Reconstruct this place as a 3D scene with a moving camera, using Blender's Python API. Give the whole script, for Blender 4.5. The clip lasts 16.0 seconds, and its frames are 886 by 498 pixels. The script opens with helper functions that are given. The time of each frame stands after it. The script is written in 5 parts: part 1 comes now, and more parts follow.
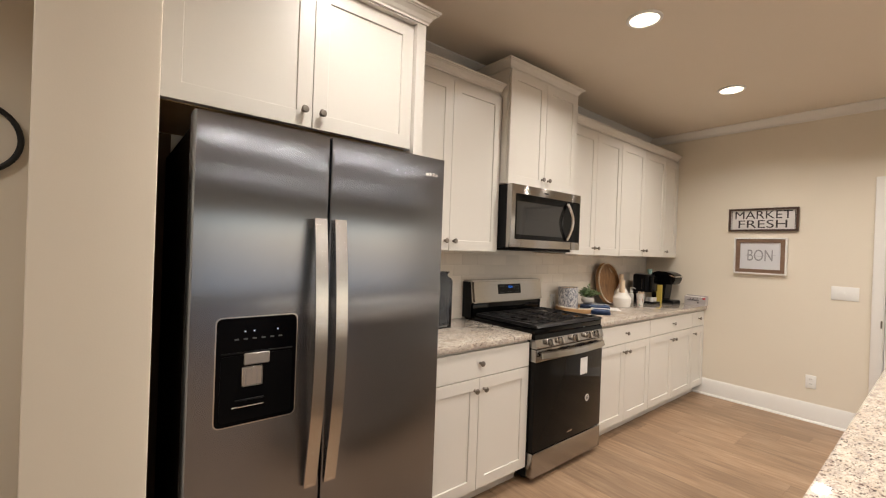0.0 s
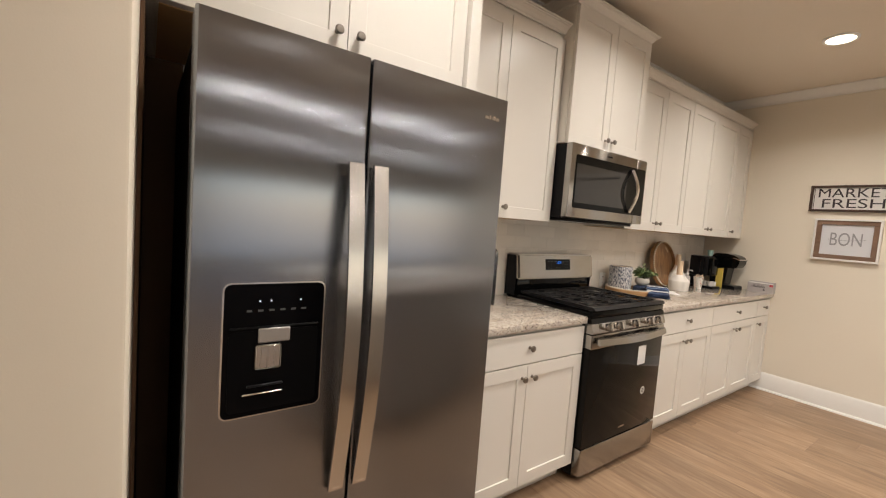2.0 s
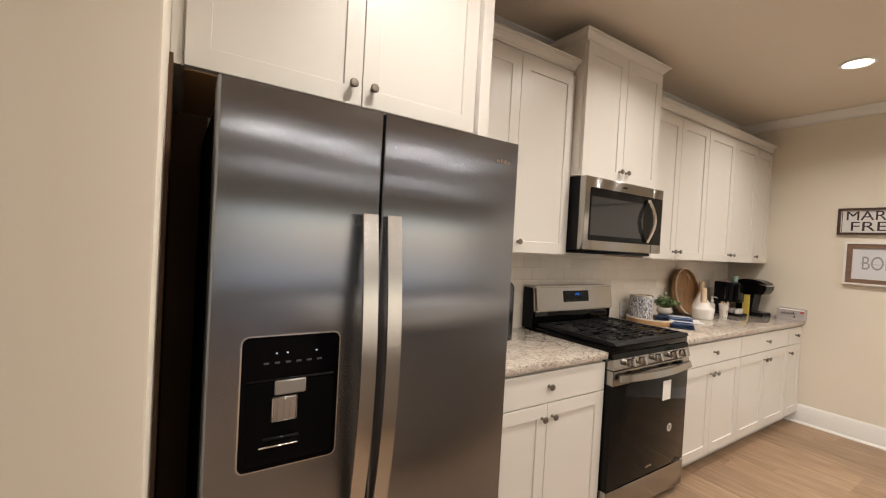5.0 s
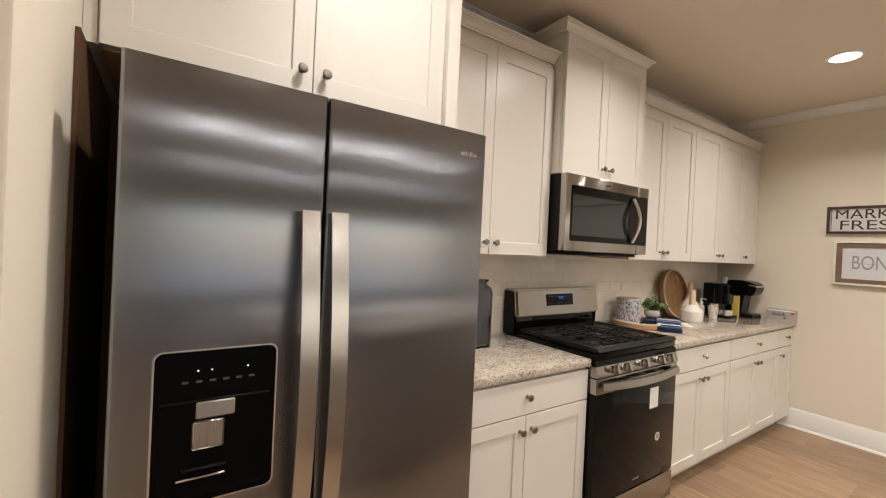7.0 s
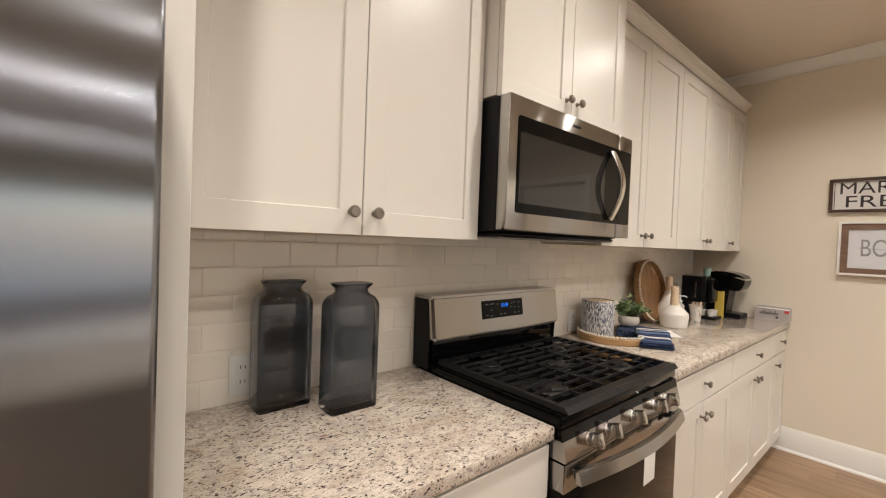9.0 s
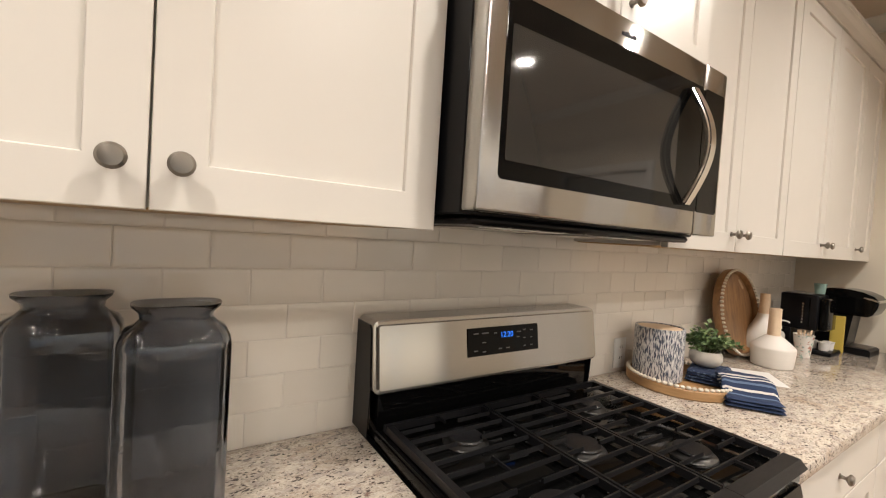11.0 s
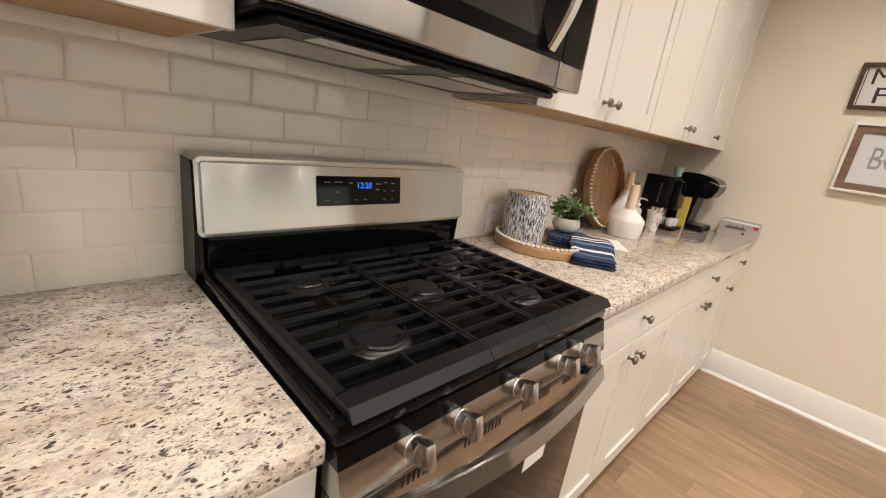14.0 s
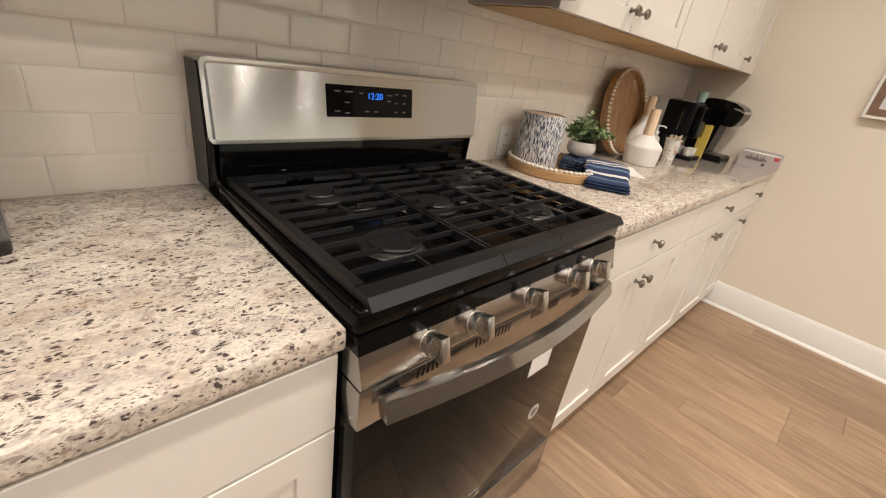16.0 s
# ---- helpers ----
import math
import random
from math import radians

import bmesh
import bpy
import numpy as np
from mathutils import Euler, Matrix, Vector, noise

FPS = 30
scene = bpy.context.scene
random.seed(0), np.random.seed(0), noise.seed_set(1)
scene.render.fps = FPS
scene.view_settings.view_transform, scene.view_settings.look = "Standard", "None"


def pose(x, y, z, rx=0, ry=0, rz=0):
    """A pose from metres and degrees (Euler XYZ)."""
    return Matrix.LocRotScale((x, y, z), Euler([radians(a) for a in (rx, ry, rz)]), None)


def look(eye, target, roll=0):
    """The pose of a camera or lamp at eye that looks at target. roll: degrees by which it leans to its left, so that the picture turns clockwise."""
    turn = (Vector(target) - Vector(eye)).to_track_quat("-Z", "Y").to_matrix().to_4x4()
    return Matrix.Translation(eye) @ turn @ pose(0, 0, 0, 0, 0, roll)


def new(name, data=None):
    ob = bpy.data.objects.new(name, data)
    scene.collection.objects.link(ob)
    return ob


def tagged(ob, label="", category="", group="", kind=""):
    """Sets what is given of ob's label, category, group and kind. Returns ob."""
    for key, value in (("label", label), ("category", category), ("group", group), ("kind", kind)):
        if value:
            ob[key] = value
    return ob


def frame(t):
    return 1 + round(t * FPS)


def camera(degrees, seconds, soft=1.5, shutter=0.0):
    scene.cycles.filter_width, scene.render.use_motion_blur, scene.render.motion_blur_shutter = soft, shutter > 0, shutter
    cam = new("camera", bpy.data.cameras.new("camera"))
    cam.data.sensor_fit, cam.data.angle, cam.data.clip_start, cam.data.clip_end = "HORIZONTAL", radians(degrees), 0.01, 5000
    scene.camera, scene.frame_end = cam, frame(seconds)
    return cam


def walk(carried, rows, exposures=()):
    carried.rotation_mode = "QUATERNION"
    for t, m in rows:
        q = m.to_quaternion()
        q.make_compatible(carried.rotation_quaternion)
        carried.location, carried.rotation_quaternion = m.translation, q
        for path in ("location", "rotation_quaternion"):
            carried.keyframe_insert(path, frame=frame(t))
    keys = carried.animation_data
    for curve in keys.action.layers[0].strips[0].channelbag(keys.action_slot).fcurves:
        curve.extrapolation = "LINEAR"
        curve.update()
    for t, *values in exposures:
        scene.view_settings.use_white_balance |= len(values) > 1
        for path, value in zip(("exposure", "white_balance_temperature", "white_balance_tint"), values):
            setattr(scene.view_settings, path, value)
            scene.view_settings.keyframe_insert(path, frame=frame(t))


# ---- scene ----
cam = camera(94.0, 16.0, soft=1.15)
PATH = [
    (0, (-2.011, -2.231, 1.413), (-0.748, -0.68, 1.408), 2.1),
    (0.5, (-1.955, -1.997, 1.404), (-0.663, -0.472, 1.361), 2.7),
    (1, (-1.914, -1.931, 1.374), (-0.662, -0.376, 1.26), 3.6),
    (1.5, (-1.901, -1.923, 1.365), (-0.705, -0.328, 1.21), 4.1),
    (2, (-1.902, -1.927, 1.364), (-0.734, -0.31, 1.225), 4.3),
    (2.5, (-1.901, -1.929, 1.376), (-0.745, -0.301, 1.263), 4.2),
    (3, (-1.905, -1.927, 1.374), (-0.76, -0.289, 1.294), 3.8),
    (3.5, (-1.905, -1.928, 1.422), (-0.769, -0.284, 1.354), 3.7),
    (3.7, (-1.907, -1.935, 1.431), (-0.778, -0.285, 1.376), 3.5),
    (6, (-1.86, -1.937, 1.432), (-0.788, -0.249, 1.42), 3.0),
    (6.5, (-1.822, -1.946, 1.435), (-0.76, -0.251, 1.448), 2.7),
    (7, (-1.744, -1.889, 1.426), (-0.624, -0.232, 1.414), 2.7),
    (7.5, (-1.551, -1.676, 1.412), (-0.128, -0.27, 1.389), 2.5),
    (8, (-1.327, -1.529, 1.409), (0.268, -0.322, 1.377), 1.9),
    (8.5, (-1.087, -1.415, 1.411), (0.391, -0.070, 1.373), 2.2),
    (9, (-0.945, -1.270, 1.393), (0.348, 0.252, 1.355), 2.2),
    (9.2, (-0.882, -1.203, 1.387), (0.364, 0.358, 1.363), 2.5),
    (11.3, (-0.357, -0.957, 1.391), (0.734, 0.718, 1.330), 3.6),
    (11.5, (-0.342, -0.964, 1.398), (0.808, 0.672, 1.348), 3.8),
    (12, (-0.293, -0.96, 1.46), (0.997, 0.563, 1.588), 2.6),
    (12.5, (-0.266, -0.969, 1.548), (1.078, 0.479, 1.859), 1.0),
    (13, (-0.243, -0.977, 1.525), (1.147, 0.448, 1.717), 2.4),
    (13.5, (-0.238, -0.988, 1.406), (1.177, 0.412, 1.21), 5.8),
    (14, (-0.235, -1.022, 1.314), (1.149, 0.304, 0.743), 8.3),
    (14.5, (-0.255, -1.041, 1.261), (1.081, 0.254, 0.526), 8.7),
    (15, (-0.256, -1.035, 1.266), (1.063, 0.243, 0.474), 8.8),
    (15.5, (-0.253, -1.032, 1.263), (1.066, 0.227, 0.441), 9.0),
    (16, (-0.251, -1.031, 1.261), (1.063, 0.212, 0.408), 9.2),
]
walk(cam, [(t, look(eye, target, roll)) for t, eye, target, roll in PATH], [(0.0, -0.12), (9.2, -0.12), (11.4, 0.10), (12.5, -0.31), (13.2, -0.22), (14.2, 0.12), (16.0, 0.07)])

# ---- light ----
world = bpy.data.worlds.new("sky")
scene.world = world
world.use_nodes = True
sky = world.node_tree.nodes.new("ShaderNodeTexSky")
sky.sky_type, sky.sun_disc = "NISHITA", False
sky.sun_elevation, sky.sun_rotation = radians(35), radians(150)
world.node_tree.links.new(sky.outputs[0], world.node_tree.nodes["Background"].inputs[0])
world.node_tree.nodes["Background"].inputs[1].default_value = 0.12

CEIL = 2.743
# The y=-3.6 row is unseen, added to brighten the lower cabinets.
CANS = [(x, y) for y in (-1.112, -2.28, -3.6) for x in (-1.13, 0.300, 1.768)] + [(-3.2, -1.3), (-1.6, -5.5), (0.3, -5.5), (2.1, -5.5), (-1.6, -8.5), (0.45, -8.5), (2.3, -8.5), (4.4, -5.5), (4.4, -8.5), (6.2, -7.0)]
CAN_POWER = 14.2


def can_light(x, y, spread=142):
    lamp = bpy.data.lights.new("can_bulb", "AREA")
    lamp.shape, lamp.size, lamp.energy, lamp.color = "DISK", 0.12, CAN_POWER, (1.0, 0.925, 0.85)
    lamp.spread = radians(spread)
    ob = new("can_bulb", lamp)
    ob.location = (x, y, CEIL - 0.006)
    return ob


window_light = bpy.data.lights.new("window_daylight", "AREA")
window_light.shape, window_light.size, window_light.size_y = "RECTANGLE", 10.2, 1.9
window_light.energy, window_light.color = 38.0, (0.50, 0.72, 1.0)
wl = new("window_daylight", window_light)
wl.matrix_world = pose(1.7, -10.53, 1.08, 90, 0, 0)

# ---- materials ----


def mat(name, color=(0.8, 0.8, 0.8), rough=0.5, metal=0.0, spec=0.5, coat=0.0):
    m = bpy.data.materials.new(name)
    m.use_nodes = True
    b = m.node_tree.nodes["Principled BSDF"]
    b.inputs["Base Color"].default_value = (*color, 1)
    b.inputs["Roughness"].default_value = rough
    b.inputs["Metallic"].default_value = metal
    b.inputs["Specular IOR Level"].default_value = spec
    b.inputs["Coat Weight"].default_value = coat
    return m


class Nodes:
    """Short forms for a material's node tree."""

    def __init__(self, m):
        self.t = m.node_tree
        self.bsdf = self.t.nodes["Principled BSDF"]

    def add(self, kind, **values):
        n = self.t.nodes.new(kind)
        for k, v in values.items():
            n.inputs[k.replace("_", " ")].default_value = v
        return n

    def link(self, a, b):
        self.t.links.new(a, b)

    def coords(self, scale=(1, 1, 1), rot=(0, 0, 0), world=True):
        mp = self.t.nodes.new("ShaderNodeMapping")
        mp.inputs["Scale"].default_value, mp.inputs["Rotation"].default_value = scale, rot
        if world:
            self.link(self.t.nodes.new("ShaderNodeNewGeometry").outputs["Position"], mp.inputs[0])
        else:
            self.link(self.t.nodes.new("ShaderNodeTexCoord").outputs["Object"], mp.inputs[0])
        return mp.outputs[0]

    def noise(self, vec, scale, detail=3.0, rough=0.55):
        n = self.add("ShaderNodeTexNoise", Scale=scale, Detail=detail, Roughness=rough)
        self.link(vec, n.inputs["Vector"])
        return n.outputs["Fac"]

    def ramp(self, fac, stops, constant=False):
        r = self.t.nodes.new("ShaderNodeValToRGB")
        r.color_ramp.interpolation = "CONSTANT" if constant else "LINEAR"
        el = r.color_ramp.elements
        while len(el) < len(stops):
            el.new(0.5)
        for e, (p, c) in zip(el, stops):
            e.position = p
            e.color = (*c, 1) if len(c) == 3 else c
        self.link(fac, r.inputs[0])
        return r.outputs[0]

    def mix(self, fac, a, b, blend="MIX"):
        n = self.t.nodes.new("ShaderNodeMix")
        n.data_type, n.blend_type = "RGBA", blend
        for sock, v in ((n.inputs[0], fac), (n.inputs[6], a), (n.inputs[7], b)):
            if isinstance(v, (int, float)):
                sock.default_value = v
            elif isinstance(v, tuple):
                sock.default_value = (*v, 1)
            else:
                self.link(v, sock)
        return n.outputs[2]

    def math(self, op, a, b=0.0):
        n = self.t.nodes.new("ShaderNodeMath")
        n.operation = op
        for sock, v in zip(n.inputs, (a, b)):
            if isinstance(v, (int, float)):
                sock.default_value = v
            else:
                self.link(v, sock)
        return n.outputs[0]

    def color(self, out):
        self.link(out, self.bsdf.inputs["Base Color"])

    def rough(self, fac, lo, hi):
        r = self.add("ShaderNodeMapRange", To_Min=lo, To_Max=hi)
        self.link(fac, r.inputs["Value"])
        self.link(r.outputs[0], self.bsdf.inputs["Roughness"])

    def bump(self, height, strength=0.2, distance=0.002):
        b = self.add("ShaderNodeBump", Strength=strength, Distance=distance)
        self.link(height, b.inputs["Height"])
        self.link(b.outputs[0], self.bsdf.inputs["Normal"])

    def value_by_random(self, amount):
        """A grey around 1, different for each object."""
        info = self.t.nodes.new("ShaderNodeObjectInfo")
        r = self.add("ShaderNodeMapRange", To_Min=1 - amount, To_Max=1 + amount)
        self.link(info.outputs["Random"], r.inputs["Value"])
        return r.outputs[0], info.outputs["Random"]


def paint(name, color, rough=0.45, orange=0.06, vary=0.03, scale=180):
    m = mat(name, color, rough)
    n = Nodes(m)
    p = n.coords()
    big = n.noise(p, 1.6, 2)
    c2 = tuple(c * (1 - 2 * vary) for c in color)
    n.color(n.mix(big, color, c2))
    n.bump(n.noise(p, scale, 2), orange, 0.001)
    n.rough(n.noise(p, 12), rough - 0.05, rough + 0.07)
    return m


M_WALL = paint("beige_wall_paint", (0.765, 0.702, 0.592), 0.72, 0.12, 0.02, 260)
M_CEIL = paint("ceiling_paint", (0.75, 0.67, 0.565), 0.85, 0.15, 0.02, 200)
M_CAB = paint("white_cabinet_paint", (0.71, 0.68, 0.625), 0.31, 0.03, 0.015, 120)
M_TRIM = paint("white_trim_paint", (0.80, 0.79, 0.76), 0.32, 0.02, 0.015, 90)
M_CABWOOD = paint("maple_cabinet_underside", (0.55, 0.36, 0.17), 0.5, 0.05, 0.06, 60)
M_BLACK = mat("black_enamel", (0.003, 0.003, 0.003), 0.06, 0, 0.14)
M_GLASSBLK = mat("black_oven_glass", (0.009, 0.008, 0.007), 0.05, 0.0, 0.12)
M_PLASTIC = mat("black_plastic", (0.006, 0.006, 0.007), 0.28, 0, 0.15)
M_KNOB = mat("brushed_nickel", (0.27, 0.245, 0.215), 0.32, 1.0)
M_CHROME = mat("polished_steel", (0.72, 0.70, 0.67), 0.14, 1.0)
M_DARK = mat("dark_gap", (0.03, 0.022, 0.016), 0.8)
M_WHITEPLATE = mat("white_plastic", (0.82, 0.82, 0.80), 0.3)
M_GROUT = paint("grout", (0.78, 0.73, 0.66), 0.9, 0.2, 0.04, 400)


def cast_iron():
    m = mat("cast_iron", (0.007, 0.007, 0.008), 0.45, 0, 0.3)
    n = Nodes(m)
    p = n.coords()
    n.bump(n.noise(p, 900, 2), 0.35, 0.0006)
    n.rough(n.noise(p, 40), 0.28, 0.40)
    return m


def steel(name, color, along, rough=0.27, aniso=0.8, brush=0.04):
    """Brushed stainless steel; along: the way the brush went, 'x' or 'z'."""
    m = mat(name, color, rough, 1.0)
    n = Nodes(m)
    sc = (3, 3, 900) if along == "x" else (900, 900, 3)
    p = n.coords(sc)
    g = n.noise(p, 1.0, 2)
    n.color(n.mix(g, color, tuple(c * 0.90 for c in color)))
    n.rough(n.noise(n.coords((1, 1, 1)), 3.0), rough - 0.008, rough + 0.008)
    tan = n.t.nodes.new("ShaderNodeTangent")
    tan.direction_type, tan.axis = "RADIAL", "Z"
    n.link(tan.outputs[0], n.bsdf.inputs["Tangent"])
    n.bsdf.inputs["Anisotropic"].default_value = aniso
    n.bsdf.inputs["Anisotropic Rotation"].default_value = 0.25 if along == "x" else 0.0
    n.bump(g, brush, 0.0005)
    return m


M_IRON = cast_iron()
M_FRIDGE = steel("fridge_stainless", (0.305, 0.320, 0.352), "z", 0.20, 1.0, 0.08)
M_STEEL = steel("range_stainless", (0.415, 0.40, 0.38), "x", 0.16, 0.92)
M_HANDLE = steel("handle_stainless", (0.62, 0.60, 0.57), "z", 0.24, 0.4)


def granite():
    m = mat("speckled_granite", (0.7, 0.65, 0.58), 0.12, 0, 0.55)
    n = Nodes(m)
    p = n.coords((0.7, 1.15, 1), (0, 0, 0.35))
    w = n.noise(p, 14, 4, 0.65)
    warp = n.t.nodes.new("ShaderNodeVectorMath")
    warp.operation = "ADD"
    off = n.add("ShaderNodeTexNoise", Scale=45.0, Detail=2.0)
    n.link(p, off.inputs["Vector"])
    sc = n.t.nodes.new("ShaderNodeVectorMath")
    sc.operation = "SCALE"
    sc.inputs["Scale"].default_value = 0.022
    n.link(off.outputs["Color"], sc.inputs[0])
    n.link(p, warp.inputs[0])
    n.link(sc.outputs[0], warp.inputs[1])
    q = warp.outputs[0]
    base = n.ramp(w, [(0.28, (0.43, 0.34, 0.26)), (0.43, (0.56, 0.495, 0.42)), (0.60, (0.65, 0.595, 0.515)), (0.74, (0.46, 0.415, 0.37))])
    grey = n.noise(q, 38, 3, 0.6)
    base = n.mix(n.ramp(grey, [(0.50, (0, 0, 0)), (0.64, (0.6, 0.6, 0.6))]), base, (0.40, 0.35, 0.325))

    def specks(scale, rad, gate_scale, lo, hi):
        v = n.t.nodes.new("ShaderNodeTexVoronoi")
        v.inputs["Scale"].default_value = scale
        n.link(q, v.inputs["Vector"])
        near = n.ramp(v.outputs["Distance"], [(rad - 0.06, (0.9, 0.9, 0.9)), (rad + 0.12, (0, 0, 0))])
        gate = n.ramp(n.noise(p, gate_scale, 2), [(lo, (0, 0, 0)), (hi, (1, 1, 1))])
        return n.math("MULTIPLY", near, gate)

    fine = n.noise(p, 260, 3, 0.6)
    base = n.mix(1.0, base, n.ramp(fine, [(0.3, (0.80, 0.78, 0.76)), (0.7, (1.12, 1.11, 1.10))]), "MULTIPLY")
    tan = n.noise(q, 60, 4, 0.7)
    base = n.mix(n.ramp(tan, [(0.56, (0, 0, 0)), (0.64, (0.65, 0.65, 0.65))]), base, (0.34, 0.255, 0.21))

    def crystals(scale, share, size, colour, weight):
        """Separate grains: some cells, each with a blob of its own size."""
        nonlocal base
        v = n.t.nodes.new("ShaderNodeTexVoronoi")
        v.inputs["Scale"].default_value = scale
        n.link(q, v.inputs["Vector"])
        sep = n.t.nodes.new("ShaderNodeSeparateColor")
        n.link(v.outputs["Color"], sep.inputs[0])
        pick = n.math("LESS_THAN", sep.outputs[0], share)
        reach = n.math("MULTIPLY", sep.outputs[1], size)
        edge = n.math("ADD", n.math("SUBTRACT", n.math("ADD", reach, size * 0.45), v.outputs["Distance"]), n.math("MULTIPLY", n.math("SUBTRACT", n.noise(p, scale * 3, 3), 0.5), 0.9))
        blob = n.ramp(edge, [(0.0, (0, 0, 0)), (0.20, (1, 1, 1))])
        base = n.mix(n.math("MULTIPLY", n.math("MULTIPLY", pick, blob), weight), base, colour)

    crystals(60, 0.45, 0.42, (0.36, 0.315, 0.295), 0.55)
    crystals(110, 0.36, 0.40, (0.21, 0.155, 0.135), 0.70)
    crystals(145, 0.42, 0.42, (0.050, 0.036, 0.034), 0.95)
    crystals(95, 0.10, 0.36, (0.05, 0.040, 0.042), 0.90)
    crystals(42, 0.045, 0.32, (0.17, 0.085, 0.07), 0.7)
    base = n.mix(specks(240, 0.25, 40, 0.42, 0.6), base, (0.075, 0.062, 0.06))
    n.color(base)
    n.rough(n.noise(p, 120), 0.03, 0.07)
    return m


M_GRANITE = granite()


def tile_mat():
    m = mat("glazed_tile", (0.62, 0.58, 0.52), 0.09, 0, 0.55)
    n = Nodes(m)
    v, r = n.value_by_random(0.045)
    p = n.coords()
    tint = n.mix(n.noise(p, 9, 2), (0.82, 0.77, 0.685), (0.78, 0.73, 0.655))
    n.color(n.mix(1.0, tint, v, "MULTIPLY"))
    n.bump(n.noise(p, 13, 2), 0.22, 0.006)
    n.rough(n.noise(p, 60), 0.04, 0.10)
    return m


def plank_mat():
    m = mat("oak_plank", (0.4, 0.27, 0.17), 0.42)
    n = Nodes(m)
    v, r = n.value_by_random(0.14)
    geo = n.t.nodes.new("ShaderNodeNewGeometry")
    shift = n.t.nodes.new("ShaderNodeCombineXYZ")
    n.link(n.math("MULTIPLY", r, 37.0), shift.inputs[1])
    n.link(n.math("MULTIPLY", r, 11.0), shift.inputs[2])
    add = n.t.nodes.new("ShaderNodeVectorMath")
    n.link(geo.outputs["Position"], add.inputs[0])
    n.link(shift.outputs[0], add.inputs[1])
    mp = n.t.nodes.new("ShaderNodeMapping")
    mp.inputs["Scale"].default_value = (16, 1.5, 1)
    n.link(add.outputs[0], mp.inputs[0])
    grain = n.noise(mp.outputs[0], 2.2, 6, 0.62)
    mp2 = n.t.nodes.new("ShaderNodeMapping")
    mp2.inputs["Scale"].default_value = (9, 2.2, 1)
    n.link(add.outputs[0], mp2.inputs[0])
    cloud = n.noise(mp2.outputs[0], 1.0, 3)
    c = n.ramp(grain, [(0.28, (0.20, 0.128, 0.080)), (0.48, (0.305, 0.200, 0.122)), (0.70, (0.40, 0.282, 0.185))])
    c = n.mix(n.ramp(cloud, [(0.38, (0.0, 0.0, 0.0)), (0.62, (0.65, 0.65, 0.65))]), c, (0.23, 0.147, 0.09))
    n.color(n.mix(1.0, c, v, "MULTIPLY"))
    n.rough(grain, 0.50, 0.36)
    n.bump(grain, 0.12, 0.001)
    return m


M_TILE, M_PLANK = tile_mat(), plank_mat()


def emitter(name, color, strength, base=0.9):
    m = mat(name, (base, base, base), 0.4)
    b = m.node_tree.nodes["Principled BSDF"]
    b.inputs["Emission Color"].default_value = (*color, 1)
    b.inputs["Emission Strength"].default_value = strength
    return m


M_LENS = emitter("lamp_lens", (1.0, 0.86, 0.66), 9.0)
M_LED = emitter("blue_digits", (0.008, 0.20, 1.0), 1.4, 0.01)
M_LEDDIM = emitter("white_led", (0.45, 0.65, 1.0), 0.7)

# ---- mesh tools ----
ORIGIN = {}


def box(x0, x1, y0, y1, z0, z1, bevel=0.0, seg=1, bm=None):
    """A box, as a new bmesh or added to bm."""
    one = bmesh.new()
    bmesh.ops.create_cube(one, size=1)
    for v in one.verts:
        v.co = Vector(((x0 + x1) / 2 + v.co.x * (x1 - x0), (y0 + y1) / 2 + v.co.y * (y1 - y0), (z0 + z1) / 2 + v.co.z * (z1 - z0)))
    if bevel:
        bmesh.ops.bevel(one, geom=one.edges[:], offset=bevel, segments=seg, affect="EDGES", profile=0.5)
    return join(bm, one) if bm is not None else one


def join(bm, other):
    """Adds other's faces to bm."""
    me = bpy.data.meshes.new("tmp")
    other.to_mesh(me)
    other.free()
    bm.from_mesh(me)
    bpy.data.meshes.remove(me)
    return bm


def lathe(profile, seg=32, m=None):
    """A body turned round z from (radius, z) pairs."""
    bm = bmesh.new()
    rings = []
    for r, z in profile:
        if r < 1e-5:
            rings.append([bm.verts.new((0, 0, z))])
        else:
            rings.append([bm.verts.new((r * math.cos(2 * math.pi * i / seg), r * math.sin(2 * math.pi * i / seg), z)) for i in range(seg)])
    for a, b in zip(rings, rings[1:]):
        for i in range(seg):
            j = (i + 1) % seg
            f = [a[i % len(a)], a[j % len(a)], b[j % len(b)], b[i % len(b)]]
            f = list(dict.fromkeys(f))
            if len(f) > 2:
                bm.faces.new(f)
    bmesh.ops.recalc_face_normals(bm, faces=bm.faces)
    if m is not None:
        bmesh.ops.transform(bm, matrix=m, verts=bm.verts)
    return bm


